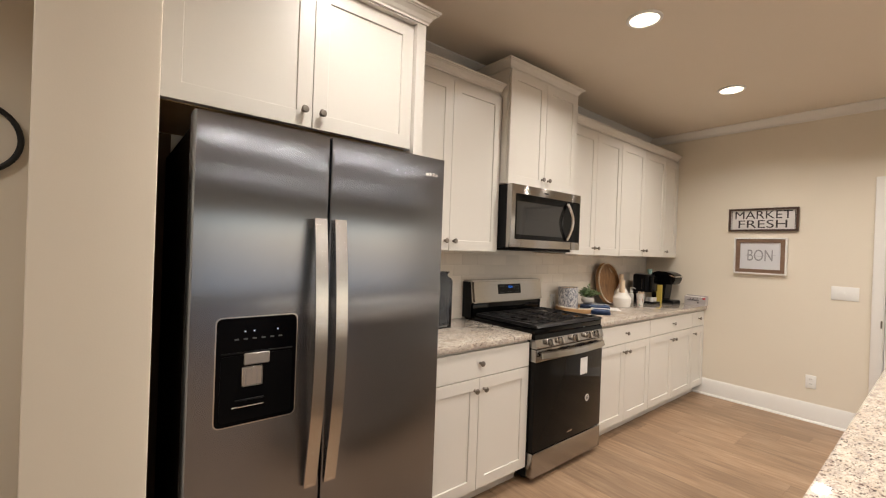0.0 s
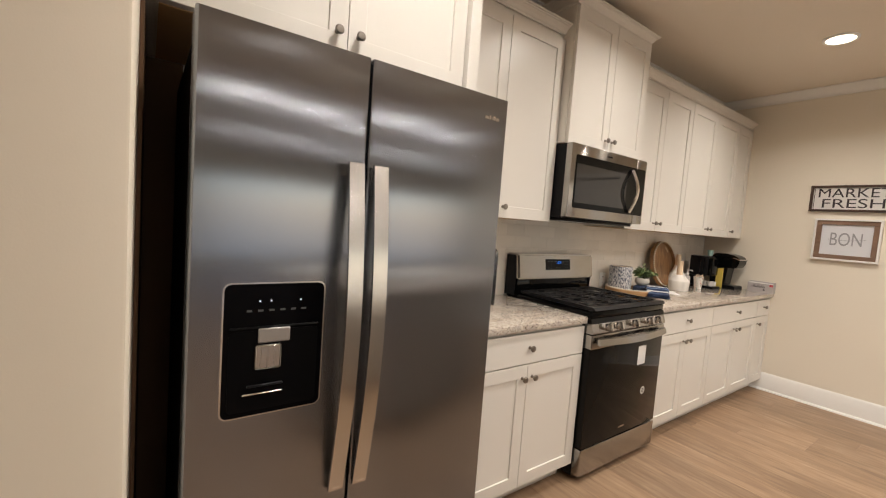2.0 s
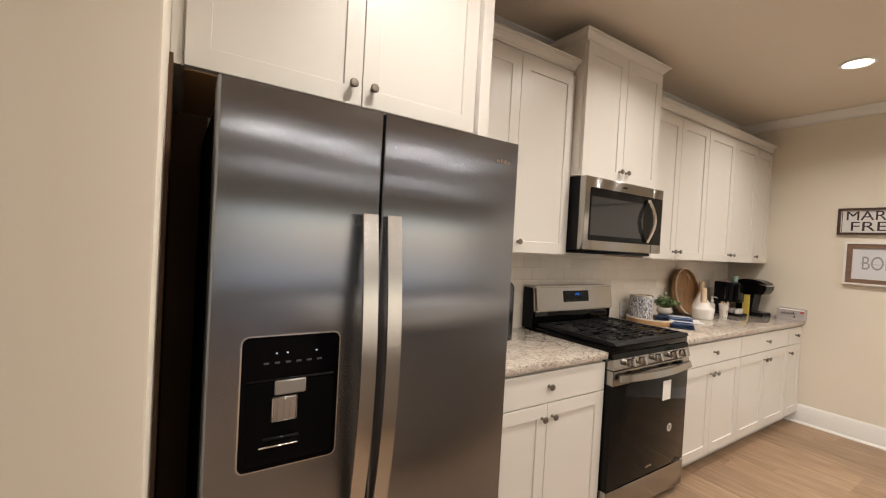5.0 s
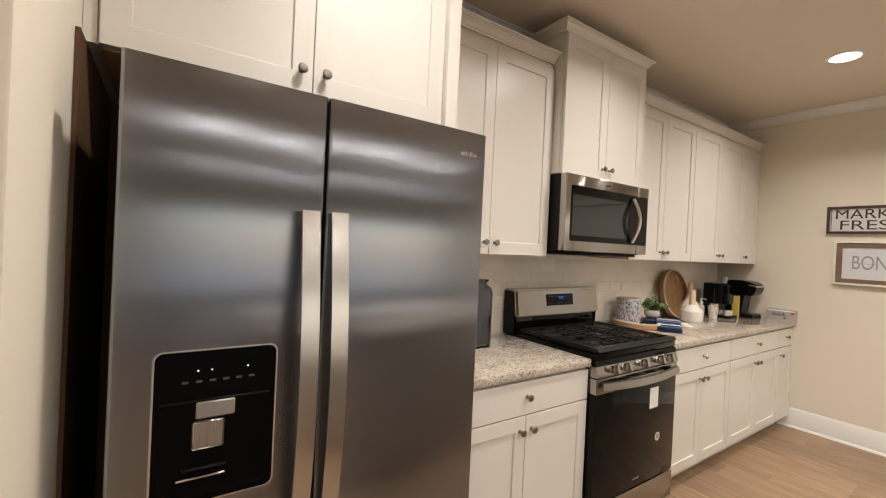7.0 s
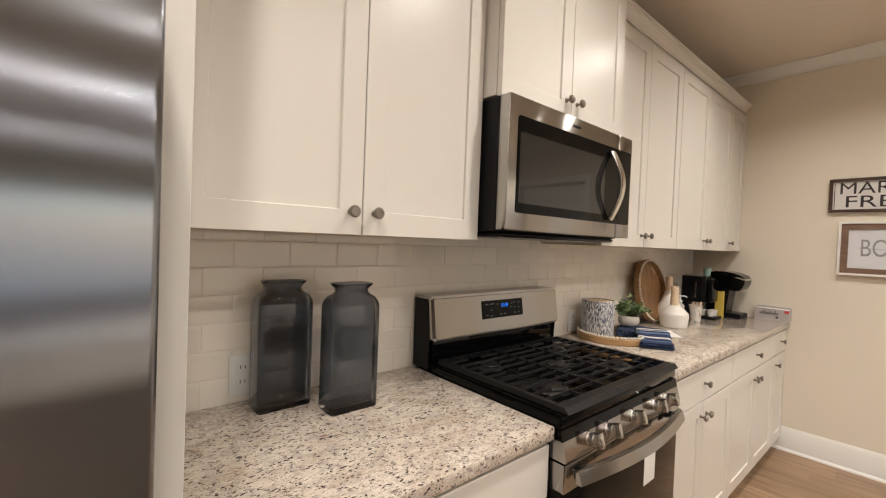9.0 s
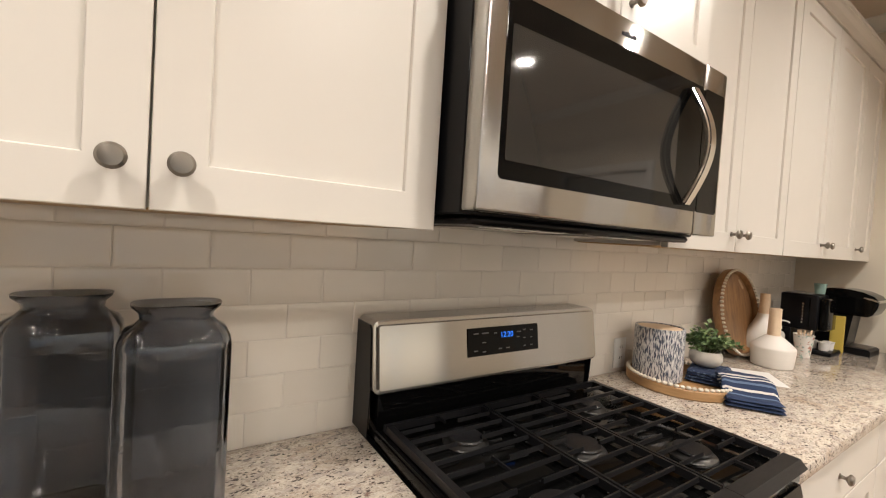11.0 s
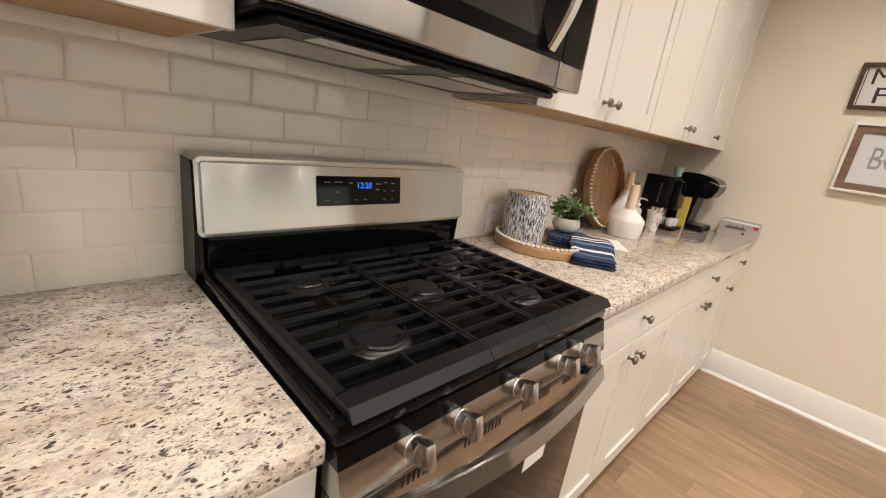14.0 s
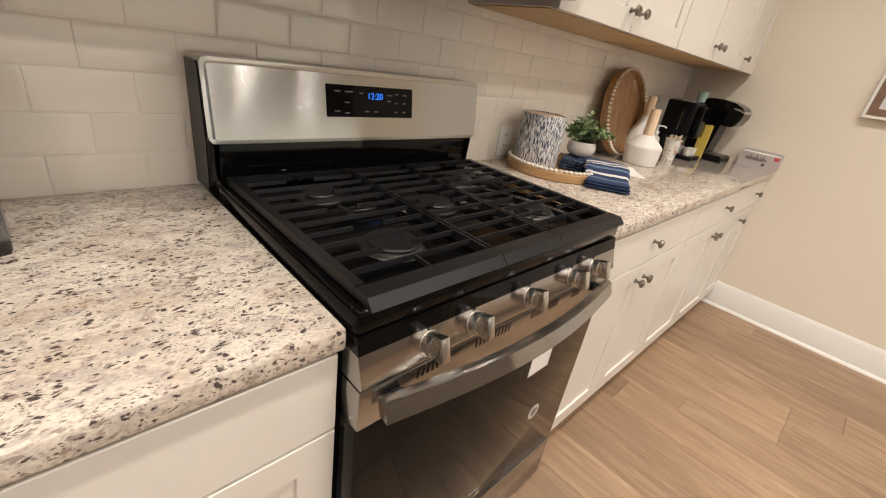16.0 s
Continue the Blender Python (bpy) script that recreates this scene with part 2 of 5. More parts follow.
def tube(points, r, seg=10, closed=False, flat=1.0):
    """A round bar along the points; flat squeezes it along its second axis."""
    bm = bmesh.new()
    pts = [Vector(p) for p in points]
    n = len(pts)
    rings = []
    up = None
    for i, p in enumerate(pts):
        a, b = (pts[i - 1], pts[(i + 1) % n]) if closed else (pts[max(i - 1, 0)], pts[min(i + 1, n - 1)])
        d = (b - a).normalized()
        if up is None:
            up = Vector((0, 0, 1)) if abs(d.z) < 0.9 else Vector((0, 1, 0))
        s = d.cross(up).normalized()
        up = s.cross(d).normalized()
        rings.append([bm.verts.new(p + s * (r * math.cos(2 * math.pi * k / seg)) + up * (r * flat * math.sin(2 * math.pi * k / seg))) for k in range(seg)])
    pairs = list(zip(rings, rings[1:])) + ([(rings[-1], rings[0])] if closed else [])
    for a, b in pairs:
        for k in range(seg):
            bm.faces.new((a[k], a[(k + 1) % seg], b[(k + 1) % seg], b[k]))
    if not closed:
        bm.faces.new(rings[0][::-1])
        bm.faces.new(rings[-1])
    bmesh.ops.recalc_face_normals(bm, faces=bm.faces)
    return bm


def prism(outline, axis, a, b):
    """A straight bar with that outline; axis 'x': outline in (y, z); 'y': in (x, z); 'z': in (x, y)."""
    def at(p, k):
        return (k, p[0], p[1]) if axis == "x" else (p[0], k, p[1]) if axis == "y" else (p[0], p[1], k)
    bm = bmesh.new()
    lo, hi = [[bm.verts.new(at(p, k)) for p in outline] for k in (a, b)]
    n = len(outline)
    for i in range(n):
        bm.faces.new((lo[i], lo[(i + 1) % n], hi[(i + 1) % n], hi[i]))
    bm.faces.new(lo[::-1])
    bm.faces.new(hi)
    bmesh.ops.recalc_face_normals(bm, faces=bm.faces)
    return bm


def moved(bm, m):
    bmesh.ops.transform(bm, matrix=m, verts=bm.verts)
    return bm


def mesh_of(name, bm, material, smooth=False):
    me = bpy.data.meshes.new(name)
    bm.to_mesh(me)
    bm.free()
    me.materials.append(material)
    if smooth:
        me.shade_smooth()
        me.set_sharp_from_angle(angle=radians(38))
    return me


def thing(name, at, label, category, group="", kind=""):
    """An empty at the thing's base, to parent its parts."""
    ob = new(name)
    ob.location = at
    ob.empty_display_size = 0.05
    ORIGIN[ob.name] = Vector(at)
    return tagged(ob, label, category, group, kind)


def part(name, bm, material, parent, label="", smooth=True):
    """One mesh, drawn in world places, as a part of parent."""
    o = ORIGIN[parent.name]
    bmesh.ops.translate(bm, vec=-o, verts=bm.verts)
    ob = new(name, mesh_of(name, bm, material, smooth))
    ob.parent = parent
    ORIGIN[ob.name] = o
    return tagged(ob, label)


def placed(name, me, parent, at, label="", turn=None):
    """A shared mesh as a part of parent, at a world place."""
    ob = new(name, me)
    ob.parent = parent
    ob.location = Vector(at) - ORIGIN[parent.name]
    if turn:
        ob.rotation_euler = [radians(a) for a in turn]
    ORIGIN[ob.name] = Vector(at)
    return tagged(ob, label)


def solid(name, bm, material, label="", category="", kind="", group="", smooth=True):
    """A thing of one mesh, its origin at its base."""
    lo = Vector([min(v.co[k] for v in bm.verts) for k in range(3)])
    hi = Vector([max(v.co[k] for v in bm.verts) for k in range(3)])
    o = Vector(((lo.x + hi.x) / 2, (lo.y + hi.y) / 2, lo.z))
    bmesh.ops.translate(bm, vec=-o, verts=bm.verts)
    ob = new(name, mesh_of(name, bm, material, smooth))
    ob.location = o
    ORIGIN[ob.name] = o
    return tagged(ob, label, category, group, kind)


# ---- setting ----
XE, XW, YS = 2.845, -4.6, -10.5
XF, YR = 7.4, -4.2
DY0, DY1, DTOP = -2.730, -1.902, 2.055

solid("floor", box(XW, XF, YS, YR, -0.10, -0.012, bm=box(XW, XE + 0.12, YR, 0.0, -0.10, -0.012)), M_DARK, "oak-look plank floor with a warm matt finish", "floor", "structure")
solid("ceiling", box(XW, XF, YS, YR, CEIL, CEIL + 0.1, bm=box(XW, XE, YR, 0.0, CEIL, CEIL + 0.1)), M_CEIL, "flat painted ceiling with recessed lights", "ceiling", "structure")
solid("wall_north", box(XW, XE + 0.12, 0.0, 0.12, -0.1, CEIL + 0.1), M_WALL, "plain beige painted wall behind the cabinets", "wall", "structure")
wall_e = box(XE, XE + 0.12, DY1, 0.0, -0.1, CEIL + 0.1)
box(XE, XE + 0.12, YR, DY0, -0.1, CEIL + 0.1, bm=wall_e)
box(XE, XE + 0.12, DY0, DY1, DTOP, CEIL + 0.1, bm=wall_e)
solid("wall_east", wall_e, M_WALL, "beige painted end wall with a white door", "wall", "structure")
solid("wall_west", box(XW - 0.12, XW, YS, 0.12, -0.1, CEIL + 0.1), M_WALL, "plain beige painted wall", "wall", "structure")
solid("wall_return", box(XE + 0.1205, XF, YR, YR + 0.12, -0.1, CEIL + 0.1), M_WALL, "plain beige painted wall of the living area", "wall", "structure")
solid("wall_far_east", box(XF, XF + 0.12, YS, YR + 0.12, -0.1, CEIL + 0.1), M_WALL, "plain beige painted wall of the living area", "wall", "structure")
wall_s = box(XW, -3.45, YS - 0.12, YS, -0.1, CEIL + 0.1)
box(6.85, XF + 0.12, YS - 0.12, YS, -0.1, CEIL + 0.1, bm=wall_s)
box(-3.45, 6.85, YS - 0.12, YS, -0.1, 0.1, bm=wall_s)
box(-3.45, 6.85, YS - 0.12, YS, 2.08, CEIL + 0.1, bm=wall_s)
solid("wall_south", wall_s, M_WALL, "beige painted wall with a window opening", "wall", "structure")
PX0, PX1, PY = -2.135, -1.925, -1.08
solid("wall_partition", box(PX0, PX1, PY, 0.0, 0.0, CEIL, 0.006, 2), M_WALL, "beige painted partition wall beside the fridge", "wall", "structure")


def crown_outline(s):
    """Crown moulding as (out from the wall, down from the ceiling), s its size."""
    pts = [(0, 0), (1, 0), (1, -0.12), (0.86, -0.2), (0.70, -0.34), (0.46, -0.5), (0.30, -0.68), (0.2, -0.86), (0.2, -1), (0, -1)]
    return [(a * s, b * s) for a, b in pts]


cr = [(XE - a, CEIL + b) for a, b in crown_outline(0.075)]
solid("trim_crown_east", prism(cr, "y", YR, 0.0), M_TRIM, "white crown moulding along the ceiling", "crown moulding", "structure")
cr = [(-a, CEIL + b) for a, b in crown_outline(0.075)]
solid("trim_crown_north", prism(cr, "x", PX1, XE - 0.076), M_TRIM, "white crown moulding along the ceiling", "crown moulding", "structure")

BASE = [(0, 0), (0.016, 0), (0.016, 0.125), (0.012, 0.135), (0.012, 0.147), (0.006, 0.158), (0.004, 0.165), (0, 0.165)]


def baseboard(y0, y1):
    ob = solid("baseboard", prism([(XE - a, z) for a, z in BASE], "y", y0, y1), M_TRIM, "tall white baseboard along the beige wall", "baseboard", "structure")
    shoe = [(XE - 0.0165, 0.0), (XE - 0.030, 0.0), (XE - 0.029, 0.008), (XE - 0.024, 0.015), (XE - 0.0165, 0.018)]
    part("shoe_moulding", prism(shoe, "y", y0, y1), M_TRIM, ob)


baseboard(-1.8355, -0.545)
baseboard(YR, -2.7965)

# door with its casing
d = thing("door_1", (XE, (DY0 + DY1) / 2, 0), "white six-panel closed interior door with nickel knob", "door", kind="structure")
CW = 0.066


def casing(name, bm):
    part(name, bm, M_TRIM, d)


casing("casing", box(XE - 0.018, XE, DY1, DY1 + CW, 0, DTOP + CW, 0.004, 2))
casing("casing", box(XE - 0.018, XE, DY0 - CW, DY0, 0, DTOP + CW, 0.004, 2))
casing("casing", box(XE - 0.0178, XE, DY0 + 0.0002, DY1 - 0.0002, DTOP, DTOP + CW, 0.004, 2))
for j0, j1 in ((DY1 - 0.008, DY1 + 0.0), (DY0, DY0 + 0.008)):
    part("jamb", box(XE, XE + 0.12, j0, j1, 0, DTOP), M_TRIM, d)
part("jamb", box(XE, XE + 0.12, DY0 + 0.0085, DY1 - 0.0085, DTOP - 0.008, DTOP), M_TRIM, d)
part("threshold", box(XE - 0.012, XE + 0.12, DY0, DY1, 0.0, 0.014, 0.004), M_TRIM, d)
SX = XE + 0.022
slab = box(SX, SX + 0.035, DY0 + 0.011, DY1 - 0.011, 0.018, DTOP - 0.011)
slab_ob = part("slab", slab, M_TRIM, d, smooth=False)
sw = DY1 - DY0
for ya, yb in ((DY0 + 0.125, DY0 + sw / 2 - 0.055), (DY0 + sw / 2 + 0.055, DY1 - 0.125)):
    for za, zb in ((0.24, 0.78), (0.98, 1.60), (1.72, 1.90)):
        p = bmesh.new()
        vs = []
        for ins, dx in ((0, 0.0), (0.016, -0.006), (0.030, 0.001), (0.060, -0.004)):
            vs.append([p.verts.new((SX + dx - 0.002, y, z)) for y, z in ((ya + ins, za + ins), (yb - ins, za + ins), (yb - ins, zb - ins), (ya + ins, zb - ins))])
        for a, b in zip(vs, vs[1:]):
            for k in range(4):
                p.faces.new((a[k], a[(k + 1) % 4], b[(k + 1) % 4], b[k]))
        p.faces.new(vs[-1])
        bmesh.ops.recalc_face_normals(p, faces=p.faces)
        part("door_panel", p, M_TRIM, slab_ob, smooth=False)
kn = lathe([(0, 0), (0.032, 0), (0.033, 0.004), (0.026, 0.009), (0.012, 0.012), (0.011, 0.030), (0.020, 0.036), (0.028, 0.046), (0.029, 0.056), (0.022, 0.066), (0, 0.069)], 24)
part("door_knob", moved(kn, pose(SX, -1.973, 0.925, 0, -90, 0)), M_KNOB, slab_ob, "satin nickel door knob")
for hz in (0.925,):
    part("strike_plate", box(XE - 0.0195, XE - 0.017, DY1 + 0.001, DY1 + 0.012, hz - 0.03, hz + 0.03), M_KNOB, d)

# window in the far wall, behind the walk
w = thing("window_1", (-0.7, YS, 0.1), "white framed window in the beige wall", "window", kind="structure")
for a, b, c, e in [(-3.45, -3.39, 0.1, 2.08), (6.79, 6.85, 0.1, 2.08), (-3.389, 6.789, 0.1, 0.16), (-3.389, 6.789, 2.02, 2.08)] + [(k - 0.04, k + 0.04, 0.161, 2.019) for k in (-1.6, 0.2, 2.0, 3.6, 5.2)]:
    part("window_frame", box(a, b, YS - 0.10, YS - 0.05, c, e, 0.003), M_TRIM, w)

# recessed lights, the added y=-3.6 row among them
for cx, cy in CANS:
    c = thing("recessed_light", (cx, cy, CEIL), "white recessed ceiling downlight switched on", "ceiling light", "recessed lights")
    ring = lathe([(0.074, -0.001), (0.094, -0.001), (0.094, -0.005), (0.088, -0.009), (0.076, -0.010), (0.074, -0.006), (0.074, -0.001)], 40)
    part("trim_ring", moved(ring, pose(cx, cy, CEIL)), M_WHITEPLATE, c)
    part("lens", moved(lathe([(0, -0.001), (0.0735, -0.001), (0.0735, -0.004), (0, -0.004)], 32), pose(cx, cy, CEIL)), M_LENS, c, "glowing warm lens")
    can_light(cx, cy, 142 if cy > -4 else 180)

# ---- cabinets ----
KNOB = mesh_of("knob", moved(lathe([(0, 0), (0.0085, 0), (0.0085, 0.002), (0.005, 0.004), (0.0048, 0.013), (0.009, 0.017), (0.0148, 0.021), (0.0155, 0.025), (0.012, 0.030), (0, 0.032)], 20), pose(0, 0, 0, 90, 0, 0)), M_KNOB, True)
DT = 0.019
GAP = 0.0016


def shaker(x0, x1, z0, z1, yf, stile=0.062, depth=0.007):
    """A shaker door whose face lies at yf and looks to -y."""
    bm = bmesh.new()
    e = 0.0012
    loops = []
    for ins, y in ((0, yf + DT), (0, yf + e), (e, yf), (stile - 0.001, yf), (stile, yf + 0.001), (stile + 0.0015, yf + depth)):
        loops.append([bm.verts.new((x, y, z)) for x, z in ((x0 + ins, z0 + ins), (x1 - ins, z0 + ins), (x1 - ins, z1 - ins), (x0 + ins, z1 - ins))])
    for a, b in zip(loops, loops[1:]):
        for k in range(4):
            bm.faces.new((a[k], a[(k + 1) % 4], b[(k + 1) % 4], b[k]))
    bm.faces.new(loops[-1])
    bm.faces.new(loops[0][::-1])
    bmesh.ops.recalc_face_normals(bm, faces=bm.faces)
    return bm


def doors(cab, spans, z0, z1, yf, knobs, stile=0.062):
    """Doors over the spans; knobs: their places on each, or None."""
    for (a, b), k in zip(spans, knobs):
        dr = part("door", shaker(a + GAP, b - GAP, z0, z1, yf, stile), M_CAB, cab, smooth=False)
        if k:
            placed("knob", KNOB, dr, (k[0], yf, k[1]), "brushed nickel knob")


def base_cabinet(x0, x1, single=""):
    c = thing("base_cabinet", ((x0 + x1) / 2, -0.3, 0), "white shaker base cabinet with drawer over doors", "cabinet", "base cabinets")
    body = box(x0, x1, -0.614, -0.012, 0.098, 0.876)
    box(x0, x1, -0.540, -0.03, 0.0, 0.098, bm=body)
    part("body", body, M_CAB, c, smooth=False)
    part("toe_kick", box(x0, x1, -0.546, -0.541, 0.0, 0.0975), M_CAB, c, smooth=False)
    yf = -0.614 - DT - 0.0015
    zs, zt = 0.719, 0.862
    df = part("drawer_front", box(x0 + 0.003, x1 - 0.003, yf, yf + DT, zs, zt, 0.0014), M_CAB, c, smooth=False)
    mid = (x0 + x1) / 2
    placed("knob", KNOB, df, (mid, yf, 0.796), "brushed nickel knob")
    zk = 0.652
    if single:
        doors(c, [(x0 + 0.0015, x1 - 0.0015)], 0.104, zs - 0.006, yf, [(x0 + 0.036, zk)])
    else:
        doors(c, [(x0 + 0.0015, mid), (mid, x1 - 0.0015)], 0.104, zs - 0.006, yf, [(mid - 0.034, zk), (mid + 0.034, zk)])


def wall_cabinet(x0, x1, z0, z1, depth, knobz, single=False, rise=0.0, label="white shaker wall cabinet above the granite counter"):
    c = thing("wall_cabinet", ((x0 + x1) / 2, -depth / 2, z0), label, "cabinet", "wall cabinets")
    body = box(x0, x1, -depth + DT + 0.0015, -0.002, z0 + 0.004, z1 + rise)
    part("body", body, M_CAB, c, smooth=False)
    part("underside", box(x0 + 0.016, x1 - 0.016, -depth + DT + 0.02, -0.012, z0 + 0.0005, z0 + 0.0035), M_CABWOOD, c, "natural maple underside", smooth=False)
    mid = (x0 + x1) / 2
    yf = -depth
    if single:
        doors(c, [(x0 + 0.0015, x1 - 0.0015)], z0, z1 - 0.012, yf, [(x0 + 0.036, knobz)])
    else:
        doors(c, [(x0 + 0.0015, mid), (mid, x1 - 0.0015)], z0, z1 - 0.012, yf, [(mid - 0.034, knobz), (mid + 0.034, knobz)])
    return c


def cab_crown(c, x0, x1, yf, z, left=None, right=None, h=0.062, out=0.052):
    """Crown round a cabinet's top: the front run, and returns to y = left or right where the side shows."""
    prof = [(0.0, 0.0), (0.008, 0.0), (0.008, 0.010), (0.014, 0.016), (0.022, 0.030), (0.036, 0.043), (0.044, 0.046), (0.044, 0.050), (0.052, 0.052), (0.052, 0.062)]
    prof = [(a * out / 0.052, b * h / 0.062) for a, b in prof]
    bm = bmesh.new()
    rows = []
    for a, b in prof:
        row = []
        if left is not None:
            row.append((x0 - a, left, z + b))
        row.append((x0 - (a if left is not None else 0), yf - a, z + b))
        row.append((x1 + (a if right is not None else 0), yf - a, z + b))
        if right is not None:
            row.append((x1 + a, right, z + b))
        rows.append([bm.verts.new(p) for p in row])
    inner = [(x0, yf), (x1, yf)]
    if left is not None:
        inner = [(x0, left)] + inner
    if right is not None:
        inner = inner + [(x1, right)]
    rows.append([bm.verts.new((px, py, z + h)) for px, py in inner])
    for a, b in zip(rows, rows[1:]):
        for k in range(len(a) - 1):
            bm.faces.new((a[k], a[k + 1], b[k + 1], b[k]))
    bmesh.ops.recalc_face_normals(bm, faces=bm.faces)
    part("crown", bm, M_CAB, c, smooth=False)
    part("top", box(x0, x1, yf + 0.001, -0.002, z + h - 0.012, z + h - 0.006), M_CAB, c, smooth=False)


X1, X2, X3 = 1.595, 2.509, 2.820
RW = 0.760
for a, b, s in ((-0.840, -0.004, ""), (RW + 0.003, X1, ""), (X1, X2, ""), (X2, X3, "left")):
    base_cabinet(a, b, s)
solid("filler_strip", box(X3 + 0.0005, XE - 0.0005, -0.625, -0.012, 0.105, 0.876), M_CAB, "white filler strip between base cabinet and wall", "filler strip")
UZ, UT = 1.400, 2.434
cabs = [(-0.840, -0.003), (RW + 0.003, X1), (X1, X2), (X2, X3)]
for i, (a, b) in enumerate(cabs):
    c = wall_cabinet(a, b, UZ, UT, 0.333, 1.458, single=(i == 3), rise=0.020)
    cab_crown(c, a, b, -0.316, UT + 0.016, h=0.054, out=0.050)
solid("filler_strip", box(X3 + 0.0005, XE - 0.0005, -0.325, -0.002, UZ, UT + 0.05), M_CAB, "white filler strip between wall cabinet and wall", "filler strip")
c = wall_cabinet(0.0, RW - 0.001, 1.850, 2.612, 0.404, 1.915, label="taller white shaker cabinet above the microwave")
cab_crown(c, 0.0, RW - 0.001, -0.390, 2.606, left=-0.002, right=-0.002, h=0.054, out=0.044)

# fridge surround
PR0, PR1 = -0.893, -0.8415
UF = 2.484
FD = 0.580
solid("fridge_side_panel", box(PR0, PR1, -0.606, -0.002, 0.0, UF, 0.001), M_CAB, "tall white painted panel beside the fridge", "cabinet panel")
c = thing("wall_cabinet", (-1.39, -0.3, 1.880), "deep white shaker cabinet above the fridge", "cabinet", "wall cabinets")
fx0, fx1 = PX1 + 0.028, PR0
part("body", box(fx0, fx1, -FD + DT + 0.0015, -0.002, 1.883, UF), M_CAB, c, smooth=False)
part("underside", box(fx0 + 0.01, fx1 - 0.01, -FD + DT + 0.02, -0.01, 1.8795, 1.8825), M_CABWOOD, c, "natural maple underside", smooth=False)
part("filler", box(PX1 + 0.001, fx0 - 0.0005, -FD + 0.012, -0.002, 1.881, UF), M_CAB, c, smooth=False)
fm = -1.377
doors(c, [(fx0 + 0.004, fm), (fm, fx1 - 0.001)], 1.880, UF - 0.012, -FD, [(fm - 0.037, 1.945), (fm + 0.037, 1.945)])
cab_crown(c, PX1 + 0.002, PR1, -FD - 0.026, UF - 0.004, right=-0.30)
part("frieze", box(PX1 + 0.002, PR0 - 0.0005, -FD - 0.0255, -FD + 0.018, UF - 0.010, UF + 0.003), M_CAB, c, smooth=False)

# ---- counters ----


def counter(name, x0, x1, y0, y1, label):
    t = 0.036
    return solid(name, box(x0, x1, y0, y1, 0.914 - t, 0.914, 0.005, 2), M_GRANITE, label, "countertop")


counter("countertop", PR1 + 0.001, -0.003, -0.648, -0.011, "speckled cream granite countertop beside the range")
counter("countertop", RW + 0.003, XE - 0.001, -0.648, -0.011, "speckled cream granite countertop with kitchen accessories")

# island
M_ISLAND = paint("greige_island_paint", (0.32, 0.29, 0.255), 0.4, 0.03, 0.05, 120)
c = thing("kitchen_island", (0.2, -2.55, 0), "greige painted kitchen island with panelled sides", "island")
part("body", box(-0.95, 1.35, -3.0, -2.09, 0.1, 0.8765), M_ISLAND, c, smooth=False)
part("plinth", box(-0.90, 1.30, -2.95, -2.14, 0.0, 0.0995), M_ISLAND, c, smooth=False)
for k in range(4):
    xa = -0.95 + 0.575 * k
    part("side_panel", moved(shaker(-xa - 0.575 + 0.005, -xa - 0.005, 0.11, 0.866, -0.0205, 0.07), pose(0, -2.09, 0, 0, 0, 180)), M_ISLAND, c, smooth=False)
counter("countertop", -1.0, 1.40, -3.05, -2.045, "speckled cream granite island countertop")
# ---- fridge ----
FX0, FX1, FS, FY, FT = -1.826, -0.902, -1.4125, -0.862, 1.785
c = thing("fridge", (-1.36, -0.45, 0), "stainless side-by-side fridge with black ice and water dispenser", "fridge")
part("body", box(FX0 + 0.008, FX1 - 0.008, -0.775, -0.04, 0.02, 1.765, 0.004), mat("fridge_side", (0.010, 0.007, 0.005), 0.8, 0, 0.02), c, "dark painted sides")
part("toe_grille", box(FX0 + 0.02, FX1 - 0.02, -0.79, -0.775, 0.01, 0.075, 0.003), M_PLASTIC, c)
DX0, DX1, DZ0, DZ1 = -1.751, -1.514, 0.848, 1.176


def rounded(x0, x1, z0, z1, r, n=5):
    pts = []
    for cx, cz, a0 in ((x1 - r, z1 - r, 0), (x0 + r, z1 - r, 90), (x0 + r, z0 + r, 180), (x1 - r, z0 + r, 270)):
        for i in range(n + 1):
            a = radians(a0 + 90 * i / n)
            pts.append((cx + r * math.cos(a), cz + r * math.sin(a)))
    return pts


def door_slab(x0, x1, z0, z1, y0, y1, e=0.007):
    """A door leaf with softly rounded front edges."""
    pts = [(x0, y1), (x0, y0 + e)] + [(x0 + e - e * math.cos(radians(a)), y0 + e - e * math.sin(radians(a))) for a in (30, 60)] + [(x0 + e, y0), (x1 - e, y0)]
    pts += [(x1 - e + e * math.sin(radians(a)), y0 + e - e * math.cos(radians(a))) for a in (30, 60)] + [(x1, y0 + e), (x1, y1)]
    return prism(pts, "z", z0, z1)


dl = part("door", door_slab(FX0, FS - 0.003, 0.085, FT, FY, FY + 0.075), M_FRIDGE, c, "brushed stainless freezer door")
dr = part("door", door_slab(FS + 0.003, FX1, 0.085, FT, FY, FY + 0.075), M_FRIDGE, c, "brushed stainless fridge door")
for ob, a, b in ((dl, FX0, FS - 0.003), (dr, FS + 0.003, FX1)):
    part("gasket", box(a + 0.012, b - 0.012, FY + 0.0755, FY + 0.086, 0.10, FT - 0.012), M_PLASTIC, ob)
part("hinge_cover", box(FX0 + 0.02, FX0 + 0.10, -0.80, -0.70, FT - 0.019, FT + 0.008, 0.004), M_PLASTIC, c)
part("hinge_cover", box(FX1 - 0.10, FX1 - 0.02, -0.80, -0.70, FT - 0.019, FT + 0.008, 0.004), M_PLASTIC, c)


